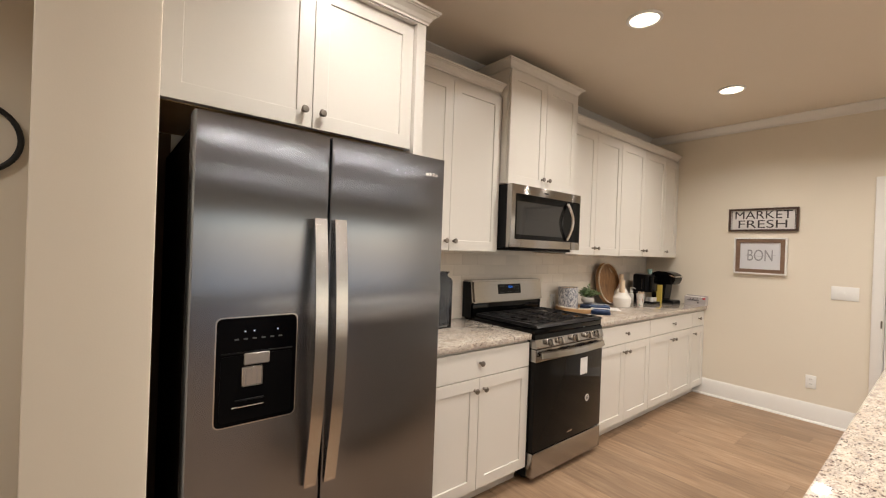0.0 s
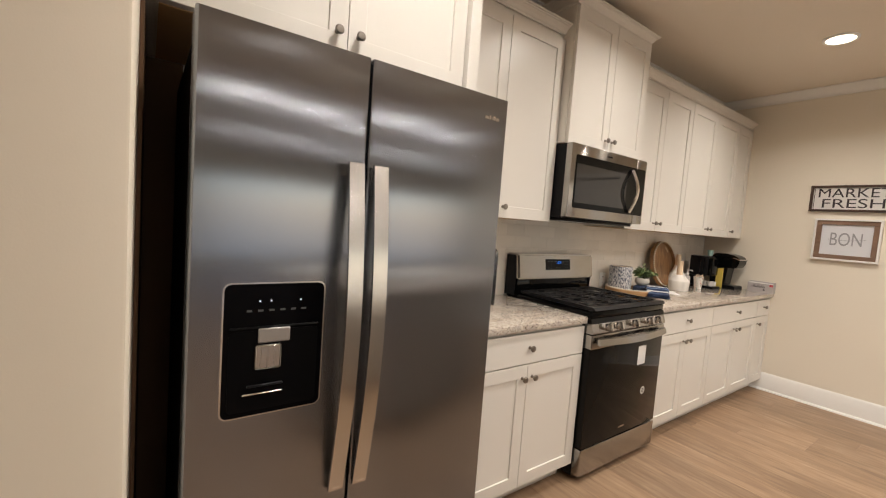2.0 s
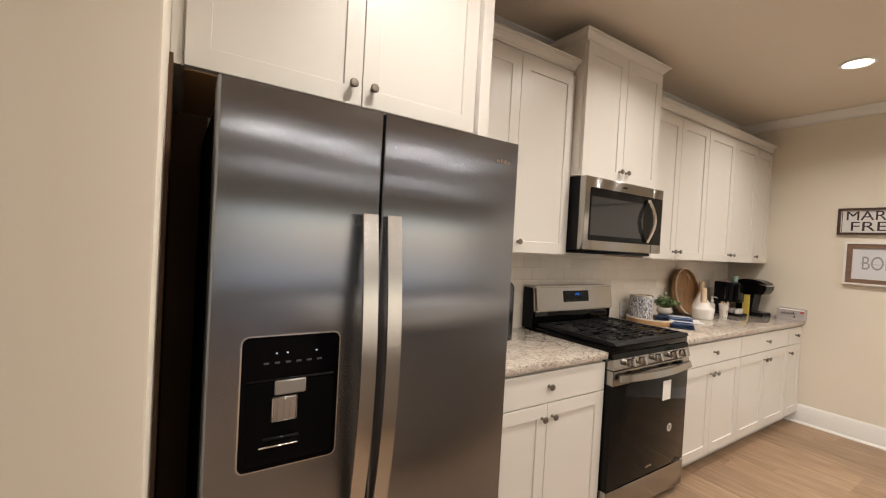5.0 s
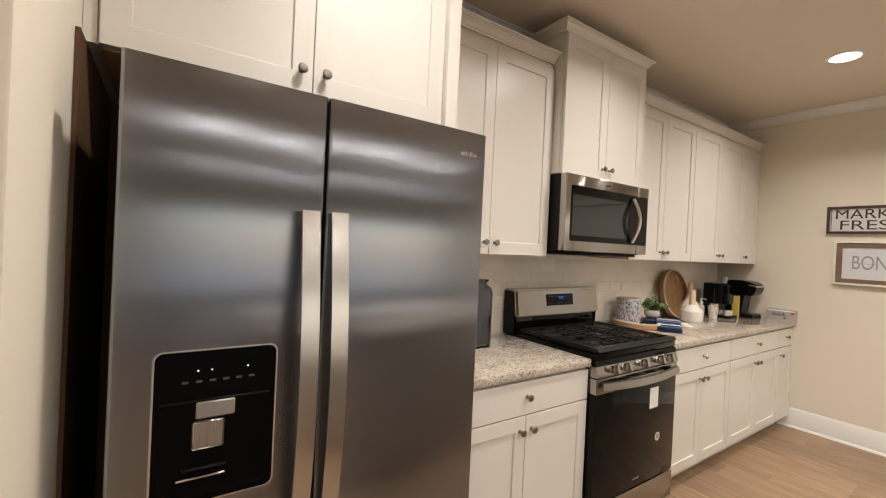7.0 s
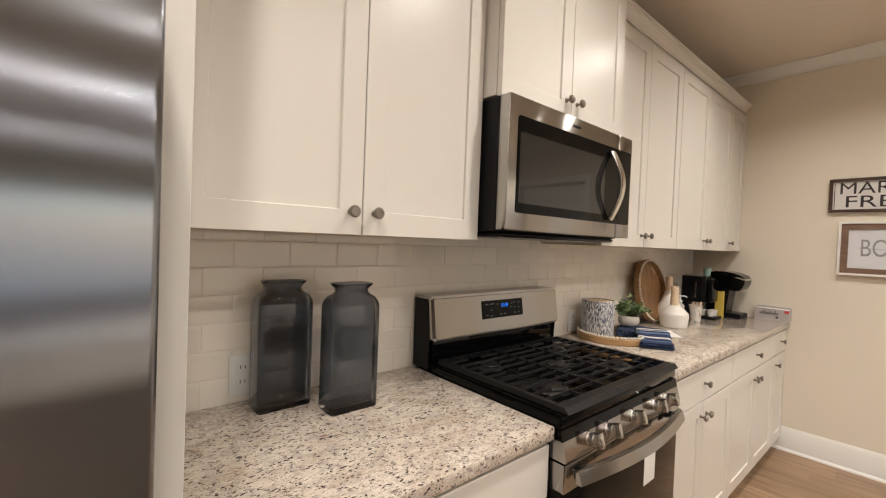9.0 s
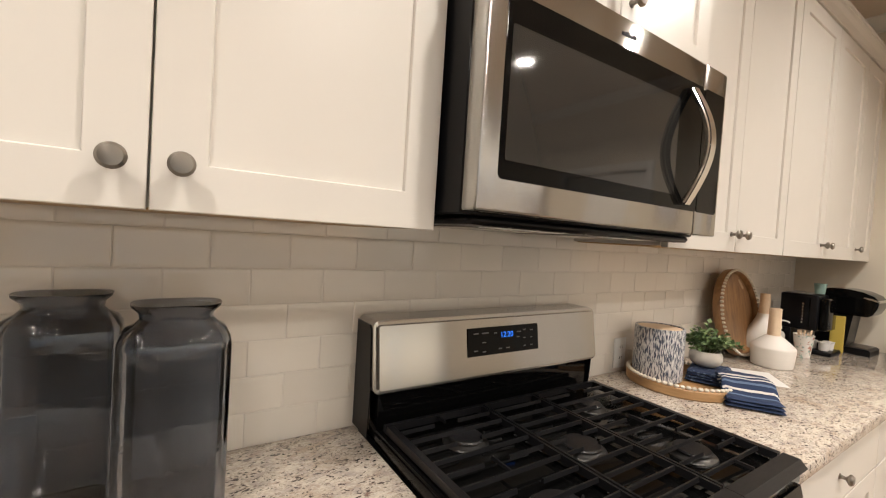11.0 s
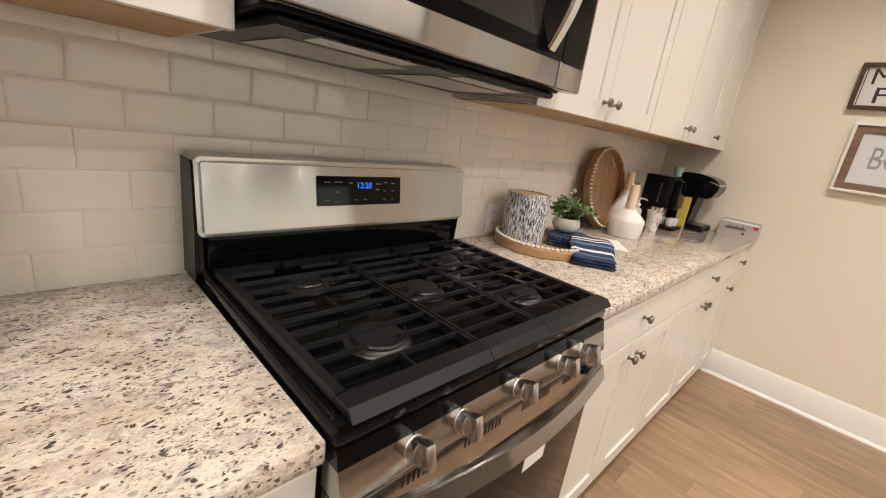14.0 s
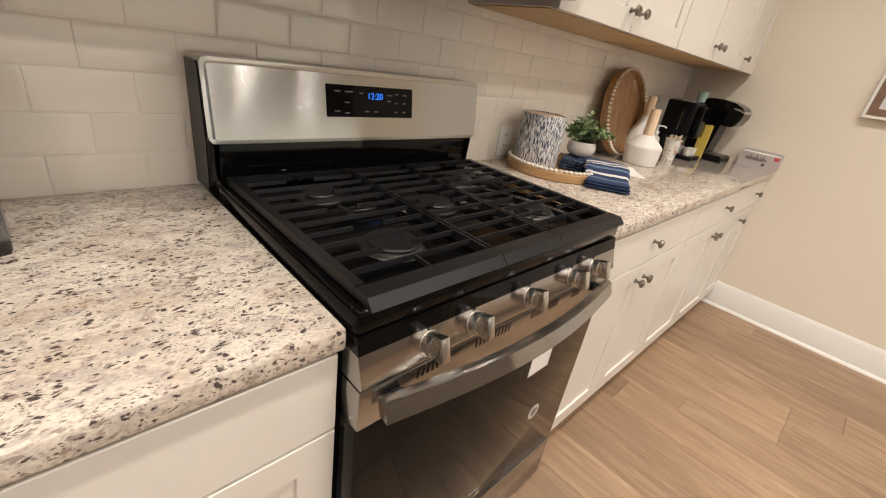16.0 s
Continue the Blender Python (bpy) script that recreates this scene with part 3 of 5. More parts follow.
def bar_handle(x, ob):
    pts = []
    n = 24
    z0, z1 = 0.585, 1.497
    for i in range(n + 1):
        s = i / n
        pts.append((FY - 0.012 - 0.018 * s - 0.046 * math.sin(math.pi * s), z0 + (z1 - z0) * s))
    outer = [(y - 0.005, z) for y, z in pts]
    inner = [(y + 0.005, z) for y, z in pts]
    h = part("handle", prism(outer + inner[::-1], "x", x - 0.021, x + 0.021), M_HANDLE, ob, "bowed brushed steel handle")
    for z in (z0 + 0.02, z1 - 0.02):
        part("handle_post", box(x - 0.014, x + 0.014, FY - 0.019, FY - 0.0003, z - 0.016, z + 0.016, 0.003), M_CHROME, h)


bar_handle(-1.455, dl)
bar_handle(-1.384, dr)
# dispenser: bezel, control face, recess with spouts and tray
ds = part("dispenser", prism(rounded(DX0, DX1, DZ0, DZ1, 0.016), "y", FY - 0.004, FY + 0.001), mat("dispenser_black", (0.002, 0.002, 0.0025), 0.08, 0, 0.07), dl, "glossy black ice and water dispenser")
rim = prism(rounded(DX0 - 0.004, DX1 + 0.004, DZ0 - 0.004, DZ1 + 0.004, 0.019), "y", FY - 0.002, FY + 0.0005)
part("dispenser_rim", rim, M_CHROME, dl)
xm = (DX0 + DX1) / 2
rec = mat("dispenser_recess", (0.002, 0.002, 0.0025), 0.35, 0, 0.06)
part("recess", prism(rounded(DX0 + 0.012, DX1 - 0.012, DZ0 + 0.012, DZ1 - 0.115, 0.012), "y", FY - 0.0052, FY - 0.0042), rec, ds)
part("recess_ledge", box(DX0 + 0.012, DX1 - 0.012, FY - 0.0085, FY - 0.0053, DZ1 - 0.109, DZ1 - 0.104, 0.002), M_PLASTIC, ds)
part("paddle", box(xm - 0.042, xm + 0.034, FY - 0.011, FY - 0.0053, DZ1 - 0.146, DZ1 - 0.1095, 0.003), mat("grey_paddle", (0.33, 0.31, 0.29), 0.35, 0.6), ds)
part("chute", box(xm - 0.048, xm + 0.014, FY - 0.010, FY - 0.0053, DZ1 - 0.212, DZ1 - 0.150, 0.004), M_STEEL, ds)
for i in range(3):
    part("chute_rib", box(xm - 0.036 + 0.016 * i, xm - 0.033 + 0.016 * i, FY - 0.0108, FY - 0.0102, DZ1 - 0.208, DZ1 - 0.156, 0.0005), M_STEEL, ds)
part("drip_tray", box(xm - 0.074, xm + 0.020, FY - 0.012, FY - 0.0053, DZ0 + 0.053, DZ0 + 0.058, 0.002), M_CHROME, ds)
part("drip_tray", box(xm - 0.064, xm + 0.020, FY - 0.014, FY - 0.0053, DZ0 + 0.074, DZ0 + 0.078, 0.001), M_PLASTIC, ds)
for i in range(6):
    xx = DX0 + 0.055 + 0.026 * i
    part("button", box(xx - 0.006, xx + 0.006, FY - 0.0046, FY - 0.0041, DZ1 - 0.068, DZ1 - 0.063), mat("faint_legend", (0.06, 0.065, 0.07), 0.4), ds)
for xx in (xm - 0.040, xm - 0.014, xm + 0.058):
    part("indicator", moved(lathe([(0, 0), (0.0022, 0), (0.0022, 0.0006), (0, 0.0006)], 10), pose(xx, FY - 0.0041, DZ1 - 0.042, 90, 0, 0)), M_LEDDIM, ds)
# maker's mark as plain shapes
for i, (a, b) in enumerate(((0.0, 0.016), (0.018, 0.026), (0.028, 0.032), (0.034, 0.046), (0.048, 0.062))):
    part("badge_bar", box(-1.002 + a, -1.002 + b, FY - 0.0012, FY - 0.0002, 1.709, 1.719 + 0.004 * (i % 2)), M_CHROME, dr)

# added brown sheet that paints the shade in the recess behind the partition
solid("side_panel", prism([(PX1 + 0.001, -0.655), (PX1 + 0.010, -0.655), (PX1 + 0.010, -0.012), (-1.80, -0.012), (-1.80, -0.003), (PX1 + 0.001, -0.003)], "z", 0.0, 1.878), mat("recess_shade_brown", (0.11, 0.064, 0.037), 0.75, 0, 0.1), "dark brown sheet added as painted shade in the fridge recess", "panel", "structure")

# ---- microwave ----
MZ0, MZ1, MY = 1.434, 1.849, -0.443
c = thing("microwave", (RW / 2, -0.2, MZ0), "stainless over-range microwave with black window door", "microwave")
part("body", box(0.002, RW - 0.003, -0.399, -0.003, MZ0 - 0.004, MZ1 - 0.001, 0.003), M_PLASTIC, c, "black steel case")
door = part("door", box(0.0, 0.669, MY, -0.400, MZ0, MZ1, 0.006, 2), M_STEEL, c, "stainless door frame")
part("control_panel", box(0.671, 0.783, MY, -0.400, MZ0, MZ1, 0.005, 2), M_STEEL, c)
gl = part("window", prism(rounded(0.040, 0.668, 1.489, 1.788, 0.010), "y", MY - 0.0022, MY - 0.0003), M_BLACK, door, "black glass window")
M_MESH = mat("window_screen", (0.022, 0.022, 0.021), 0.05, 0, 0.6)
part("screen", prism(rounded(0.050, 0.562, 1.520, 1.739, 0.004), "y", MY - 0.0032, MY - 0.0024), M_MESH, door, "grey perforated screen")
part("control_glass", prism(rounded(0.672, 0.769, 1.489, 1.788, 0.010), "y", MY - 0.0022, MY - 0.0003), M_BLACK, c, "black control panel")
hp = []
for i in range(25):
    s = i / 24
    hp.append((MY - 0.008 - 0.046 * math.sin(math.pi * s), 1.500 + 0.270 * s))
outer = [(y - 0.007, z) for y, z in hp]
inner = [(y + 0.007, z) for y, z in hp]
hm = prism(outer + inner[::-1], "x", 0.588, 0.620)
bmesh.ops.bevel(hm, geom=[e for e in hm.edges if abs(e.verts[0].co.x - e.verts[1].co.x) < 1e-6], offset=0.005, segments=3, affect="EDGES")
hd = part("handle", hm, M_CHROME, door, "bowed chrome handle")
part("bottom_grille", box(0.02, RW - 0.02, -0.40, -0.02, MZ0 - 0.020, MZ0 - 0.0045, 0.006), M_PLASTIC, c)
for i in range(2):
    part("grease_filter", box(0.08 + 0.33 * i, 0.34 + 0.33 * i, -0.30, -0.10, MZ0 - 0.0225, MZ0 - 0.0203), M_STEEL, c, "grey mesh grease filter")
    part("cooktop_lamp_cover", box(0.10 + 0.33 * i, 0.30 + 0.33 * i, -0.375, -0.325, MZ0 - 0.0222, MZ0 - 0.0203), M_WHITEPLATE, c)
for i in range(9):
    part("vent_slot", box(0.06 + 0.072 * i, 0.115 + 0.072 * i, -0.392, -0.384, MZ0 - 0.0215, MZ0 - 0.0201), M_BLACK, c)
for i, (a, b) in enumerate(((0.0, 0.012), (0.014, 0.022), (0.024, 0.034), (0.036, 0.048))):
    part("badge_bar", box(0.335 + a, 0.335 + b, MY - 0.001, MY - 0.0001, 1.812, 1.818 + 0.003 * (i % 2)), M_PLASTIC, door)

# ---- range ----
c = thing("gas_range", (RW / 2, -0.33, 0), "stainless five-burner gas range with black oven door", "range")
R0, R1 = 0.002, RW - 0.002
part("body", box(R0 + 0.003, R1 - 0.003, -0.625, -0.02, 0.03, 0.905), M_PLASTIC, c, "black side panels", smooth=False)
for fx in (0.06, 0.70):
    for fy in (-0.57, -0.08):
        part("foot", moved(lathe([(0, 0), (0.018, 0), (0.016, 0.03), (0, 0.03)], 12), pose(fx, fy, 0)), M_PLASTIC, c)
# backguard: black riser, slanted steel fascia
part("riser", box(R0 + 0.010, R1 - 0.010, -0.106, -0.02, 0.905, 1.04, 0.006, 2), M_BLACK, c, "glossy black riser")
bgm = prism(rounded(-0.010, R1 + 0.002, 1.030, 1.190, 0.014, 5), "y", -0.139, -0.022)
for v in bgm.verts:
    if v.co.y < -0.1:
        v.co.y += (v.co.z - 1.036) * 0.143
bmesh.ops.bevel(bgm, geom=[e for e in bgm.edges if max(v.co.y for v in e.verts) < -0.1], offset=0.010, segments=4, affect="EDGES")
bg = part("backguard", bgm, M_STEEL, c, "brushed stainless backguard")
for a, b in ((R0 - 0.0145, R0 - 0.0122), (R1 + 0.0022, R1 + 0.0045)):
    part("side_plate", prism([(-0.108, 0.925), (-0.114, 1.030), (-0.100, 1.172), (-0.092, 1.180), (-0.022, 1.180), (-0.022, 0.925)], "x", a, b), M_PLASTIC, bg, "dark side plate", smooth=False)
slope = math.degrees(math.atan2(0.022, 0.154))


def on_fascia(bm):
    """Places what is drawn with x along, z up from the fascia's foot and -y out of it."""
    return moved(bm, pose(0, -0.139, 1.036, -slope, 0, 0))


disp = part("display_panel", on_fascia(box(0.243, 0.494, -0.0016, 0.0005, 0.052, 0.124, 0.0006)), M_BLACK, bg, "black touch control panel")
for i, (xx, zz, ww) in enumerate(((0.262, 0.108, 0.016), (0.290, 0.108, 0.022), (0.330, 0.106, 0.010), (0.262, 0.064, 0.014), (0.290, 0.060, 0.012), (0.345, 0.064, 0.012), (0.372, 0.064, 0.012), (0.412, 0.104, 0.016), (0.436, 0.108, 0.010), (0.462, 0.106, 0.012), (0.436, 0.086, 0.008), (0.462, 0.086, 0.008), (0.436, 0.064, 0.008), (0.462, 0.064, 0.008), (0.290, 0.084, 0.012), (0.412, 0.090, 0.010))):
    part("legend", on_fascia(box(xx, xx + ww, -0.0021, -0.0017, zz, zz + 0.003)), mat("legend_grey", (0.09, 0.09, 0.09), 0.5), disp)


def text_mesh(name, words, size, material, m, depth=0.0004, bold=0.0, spread=1.0):
    """Lettering in the built-in font as a mesh."""
    cu = bpy.data.curves.new(name, "FONT")
    cu.body, cu.size, cu.extrude, cu.align_x, cu.align_y, cu.offset, cu.space_character = words, size, depth, "CENTER", "CENTER", bold, spread
    tmp = bpy.data.objects.new(name, cu)
    scene.collection.objects.link(tmp)
    bpy.context.view_layer.update()
    me = bpy.data.meshes.new_from_object(tmp.evaluated_get(bpy.context.evaluated_depsgraph_get()))
    bpy.data.objects.remove(tmp)
    bpy.data.curves.remove(cu)
    bm = bmesh.new()
    bm.from_mesh(me)
    bpy.data.meshes.remove(me)
    return moved(bm, m)


part("clock_digits", on_fascia(text_mesh("digits", "12:20", 0.021, M_LED, pose(0.375, -0.0024, 0.101, 90, 0, 0), 0.0002)), M_LED, disp, "glowing blue clock digits", smooth=False)

# cooktop
top = part("cooktop", box(R0 - 0.001, R1 + 0.001, -0.662, -0.118, 0.9055, 0.940, 0.007, 2), M_BLACK, c, "glossy black enamel cooktop")
rim_bm = box(R0 - 0.001, R1 + 0.001, -0.664, -0.640, 0.9405, 0.947, 0.003)
part("cooktop_lip", box(R0, R0 + 0.018, -0.64, -0.12, 0.9405, 0.946, 0.003), M_BLACK, top)
part("cooktop_lip", box(R1 - 0.018, R1, -0.64, -0.12, 0.9405, 0.946, 0.003), M_BLACK, top)
part("cooktop_lip", rim_bm, M_BLACK, top)
BURN = [(0.165, -0.515, 0.048), (0.165, -0.245, 0.040), (0.38, -0.385, 0.044), (0.595, -0.515, 0.040), (0.595, -0.245, 0.032)]
M_ALU = mat("burner_aluminium", (0.10, 0.098, 0.095), 0.42, 1.0)
for bx, by, br in BURN:
    b = part("burner", moved(lathe([(0, 0), (br + 0.012, 0), (br + 0.010, 0.003), (br, 0.006), (br - 0.004, 0.009), (0, 0.009)], 28), pose(bx, by, 0.9405)), M_ALU, top, "aluminium burner base")
    part("burner_cap", moved(lathe([(0, 0.0095), (br - 0.002, 0.0095), (br, 0.012), (br - 0.003, 0.015), (0, 0.016)], 28), pose(bx, by, 0.9405)), M_IRON, b, "matt black burner cap")
    part("igniter", moved(lathe([(0, 0), (0.003, 0), (0.0022, 0.008), (0, 0.009)], 8), pose(bx + br + 0.018, by + 0.008, 0.9405)), M_ALU, b)


def bar(x0, x1, y0, y1, z0, z1):
    """A cast bar, narrower at its top."""
    bm = box(x0, x1, y0, y1, z0, z1)
    for v in bm.verts:
        if v.co.z > (z0 + z1) / 2:
            if x1 - x0 < y1 - y0:
                v.co.x += 0.0018 if v.co.x < (x0 + x1) / 2 else -0.0018
            else:
                v.co.y += 0.0018 if v.co.y < (y0 + y1) / 2 else -0.0018
    return bm


GZ0, GZ1 = 0.949, 0.964


def grate(x0, x1, left, right, centre):
    """One cast grate: a frame with bars along x, broken over the burners."""
    g = part("grate", bar(x0, x1, -0.152, -0.138, GZ0, GZ1), M_IRON, c, "black cast iron grate")
    fr = prism([(-0.676, GZ0), (-0.662, GZ1), (-0.632, GZ1), (-0.628, GZ0)], "x", x0, x1)
    part("front_rail", fr, M_IRON, g, smooth=False)
    for a, b in ((x0, x0 + left), (x1 - right, x1)):
        part("side_rail", bar(a, b, -0.6275, -0.1525, GZ0, GZ1), M_IRON, g, smooth=False)
    xm = (x0 + x1) / 2
    n = 10
    for i in range(n):
        y = -0.590 + i * (0.590 - 0.185) / (n - 1)
        gap = 0.032 if i % 2 else 0.0
        if centre:
            gap = 0.028 if i in (4, 5) else 0.0
        runs = [(x0 + left + 0.0005, x1 - right - 0.0005)] if not gap else [(x0 + left + 0.0005, xm - gap), (xm + gap, x1 - right - 0.0005)]
        for a, b in runs:
            part("bar", bar(a, b, y - 0.0036, y + 0.0036, GZ1 - 0.0080, GZ1), M_IRON, g, smooth=False)
    if not centre:
        for ya, yb in ((-0.628, -0.592), (-0.410, -0.352), (-0.182, -0.153)):
            part("cross_bar", bar(xm - 0.0036, xm + 0.0036, ya, yb, GZ1 - 0.0066, GZ1 - 0.0006), M_IRON, g, smooth=False)
    for fx in (x0 + 0.008, x1 - 0.008):
        for fy in (-0.63, -0.15):
            part("grate_foot", box(fx - 0.006, fx + 0.006, fy - 0.006, fy + 0.006, 0.9405, GZ0), M_IRON, g, smooth=False)


grate(0.014, 0.289, 0.020, 0.009, False)
grate(0.291, 0.469, 0.009, 0.009, True)
grate(0.471, 0.746, 0.009, 0.020, False)

# control panel, knobs, vents
panel = part("control_panel", prism([(-0.630, 0.824), (-0.680, 0.824), (-0.682, 0.830), (-0.669, 0.877), (-0.630, 0.877)], "x", R0, R1), M_STEEL, c, "slanted stainless control panel")
part("panel_band", prism([(-0.630, 0.8775), (-0.6692, 0.8775), (-0.663, 0.9050), (-0.630, 0.9050)], "x", R0, R1), M_BLACK, c, "glossy black band")
ps = math.degrees(math.atan2(0.018, 0.066))
KB = lathe([(0, 0), (0.021, 0), (0.021, 0.002), (0.0195, 0.003), (0.0205, 0.018), (0.019, 0.021), (0, 0.022)], 28)
box(-0.0085, 0.0085, -0.0215, 0.0205, 0.012, 0.040, 0.003, 2, bm=KB)
KNOBR = mesh_of("control_knob", KB, mat("satin_knob_steel", (0.58, 0.56, 0.53), 0.24, 1.0), True)
for kx in (0.128, 0.232, 0.392, 0.552, 0.650):
    k = placed("control_knob", KNOBR, panel, (kx, -0.6752, 0.853), "polished steel burner knob", (90 - ps, 0, 0))
    part("knob_pointer", box(kx - 0.0016, kx + 0.0016, -0.6710, -0.6670, 0.8715, 0.8795, 0.0005), M_PLASTIC, panel)
for g0, n in ((0.108, 5), (0.245, 10), (0.415, 10), (0.575, 4)):
    for i in range(n):
        xx = g0 + 0.0105 * i
        part("vent_slot", box(xx, xx + 0.0050, -0.6797, -0.6792, 0.7925, 0.8125), M_BLACK, c, smooth=False)
# oven door
DYF = -0.676
od = part("oven_door", box(R0, R1, DYF, -0.630, 0.196, 0.800, 0.005, 2), M_GLASSBLK, c, "black glass oven door")
part("door_top_rail", box(R0 - 0.0005, R1 + 0.0005, DYF - 0.003, -0.6305, 0.742, 0.8190, 0.004, 2), M_STEEL, od, "stainless top rail")
hp = []
for i in range(33):
    s = i / 32
    hp.append((0.030 + 0.700 * s, DYF - 0.028 - 0.036 * math.sin(math.pi * s)))
outer = [(x, y - 0.009) for x, y in hp]
inner = [(x, y + 0.009) for x, y in hp]
hb = prism(outer + inner[::-1], "z", 0.768, 0.806)
for v in hb.verts:
    v.co.y += (v.co.z - 0.768) * 0.30
bmesh.ops.bevel(hb, geom=[e for e in hb.edges if abs(e.verts[0].co.z - e.verts[1].co.z) < 1e-6], offset=0.004, segments=2, affect="EDGES")
oh = part("oven_handle", hb, M_STEEL, od, "bowed stainless handle")
for hx in (0.064, 0.696):
    part("handle_post", box(hx - 0.012, hx + 0.012, DYF - 0.026, DYF - 0.0032, 0.774, 0.798, 0.003), M_PLASTIC, oh)
part("sticker", box(0.486, 0.570, DYF - 0.0008, DYF - 0.0001, 0.592, 0.705), M_WHITEPLATE, od, "white paper label")
bd = part("round_badge", moved(lathe([(0, 0), (0.024, 0), (0.024, 0.0006), (0, 0.0006)], 28), pose(0.580, DYF - 0.0002, 0.422, 90, 0, 0)), mat("pale_sticker", (0.55, 0.52, 0.48), 0.5), od, "round pale sticker with dark marks")
for zz, ww in ((0.431, 0.011), (0.422, 0.015), (0.413, 0.010)):
    part("sticker_mark", box(0.580 - ww, 0.580 + ww, DYF - 0.0014, DYF - 0.0009, zz - 0.0025, zz + 0.0025), M_PLASTIC, bd)
for i, (a, b) in enumerate(((0.0, 0.013), (0.016, 0.024), (0.027, 0.037), (0.040, 0.056))):
    part("badge_bar", box(0.352 + a, 0.352 + b, DYF - 0.001, DYF - 0.0001, 0.238, 0.244 + 0.004 * (i % 2)), M_CHROME, od)
drw = part("drawer", box(R0, R1, DYF - 0.002, -0.630, 0.042, 0.191, 0.005, 2), M_STEEL, c, "stainless storage drawer")

# ---- on the counters ----
CT = 0.914


def blend_glass(name, color, rough=0.03):
    m = mat(name, color, rough)
    b = m.node_tree.nodes["Principled BSDF"]
    b.inputs["Transmission Weight"].default_value = 1.0
    b.inputs["IOR"].default_value = 1.48
    n = Nodes(m)
    n.bump(n.noise(n.coords(), 22, 2), 0.25, 0.006)
    return m


M_JAR = blend_glass("smoky_blue_glass", (0.37, 0.405, 0.46))


def jar(x, y, w, dpt, turn):
    """A square-shouldered glass jar with a waisted neck and flared lip."""
    def ring(bm, a, b, r, z):
        pts = rounded(-a, a, -b, b, min(r, a * 0.98, b * 0.98), 4)
        return [bm.verts.new((px, py, z)) for px, py in pts]

    w2, d2 = w / 2, dpt / 2
    outer = [(0.97, 0.97, 0.012, 0.0), (1, 1, 0.014, 0.006), (1, 1, 0.014, 0.288), (0.985, 0.98, 0.02, 0.300), (0.90, 0.88, 0.025, 0.313), (0.74, 0.74, 0.03, 0.321), (0.66, 0.68, 0.03, 0.328), (0.68, 0.72, 0.03, 0.337), (0.80, 0.86, 0.03, 0.347), (0.81, 0.87, 0.03, 0.351)]
    inner = [(0.76, 0.80, 0.03, 0.350), (0.64, 0.66, 0.03, 0.338), (0.61, 0.62, 0.03, 0.328), (0.70, 0.68, 0.03, 0.317), (0.80, 0.74, 0.02, 0.306), (0.88, 0.82, 0.018, 0.294), (0.89, 0.83, 0.018, 0.28), (0.89, 0.83, 0.018, 0.020)]
    bm = bmesh.new()
    rings = [ring(bm, w2 * a, d2 * b, r, z) for a, b, r, z in outer + inner]
    for p, q in zip(rings, rings[1:]):
        k = len(p)
        for i in range(k):
            bm.faces.new((p[i], p[(i + 1) % k], q[(i + 1) % k], q[i]))
    bm.faces.new(rings[0][::-1])
    bm.faces.new(rings[-1])
    bmesh.ops.recalc_face_normals(bm, faces=bm.faces)
    return solid("glass_jar", moved(bm, pose(x, y, CT, 0, 0, turn)), M_JAR, "tall smoky blue glass jar with flared lip", "jar", group="glass jars")


jar(-0.532, -0.098, 0.150, 0.085, 2)
jar(-0.383, -0.216, 0.145, 0.090, 1)


def wood(name, a, b, scale=(3, 60, 60), rough=0.45):
    m = mat(name, a, rough)
    n = Nodes(m)
    g = n.noise(n.coords(scale), 1.2, 5, 0.6)
    n.color(n.ramp(g, [(0.3, b), (0.7, a)]))
    n.bump(g, 0.15, 0.001)
    return m


M_TRAY = wood("mango_wood", (0.36, 0.20, 0.085), (0.19, 0.095, 0.038), (40, 40, 5))
M_TRAY2 = wood("honey_wood", (0.50, 0.30, 0.14), (0.34, 0.19, 0.08), (8, 8, 60))
M_BEAD = paint("cream_bead", (0.72, 0.66, 0.56), 0.5, 0.1, 0.05, 300)
M_SLOT = mat("slot_light_tone", (0.55, 0.42, 0.28), 0.6)


def bead_tray(r, m, label, wood_m, beads):
    """A round wooden tray with a rim of beads, laid flat at m's origin."""
    o = m.translation
    t = thing("bead_tray", o, label, "tray")
    body = lathe([(0, 0), (r - 0.004, 0), (r, 0.004), (r + 0.001, 0.030), (r - 0.002, 0.034), (r - 0.012, 0.034), (r - 0.014, 0.030), (r - 0.015, 0.010), (0, 0.009)], 72)
    part("body", moved(body, m), wood_m, t)
    bead = mesh_of("bead", lathe([(0, -0.0062), (0.0045, -0.005), (0.0078, -0.0015), (0.0078, 0.0015), (0.0045, 0.005), (0, 0.0062)], 10), M_BEAD, True)
    for i in range(beads):
        a = 2 * math.pi * i / beads
        placed("bead", bead, t, m @ Vector(((r - 0.006) * math.cos(a), (r - 0.006) * math.sin(a), 0.0385)))
    return t


bead_tray(0.178, pose(1.158, -0.202, CT), "round honey wood tray with cream bead rim", M_TRAY2, 62)
bt = bead_tray(0.203, pose(1.850, -0.080, CT + 0.2055, 90 - 10, 0, 0), "round dark wood tray with bead rim leaning on the tiles", M_TRAY, 66)
# Pale bar painted for the light showing through the tray's handle cutout.
part("handle_slot", moved(prism(rounded(-0.008, 0.008, -0.03, 0.03, 0.007), "z", 0.0095, 0.011), pose(1.850, -0.080, CT + 0.2055, 90 - 10, 0, 0) @ pose(0.095, 0.130, 0, 0, 0, 40)), M_SLOT, bt)


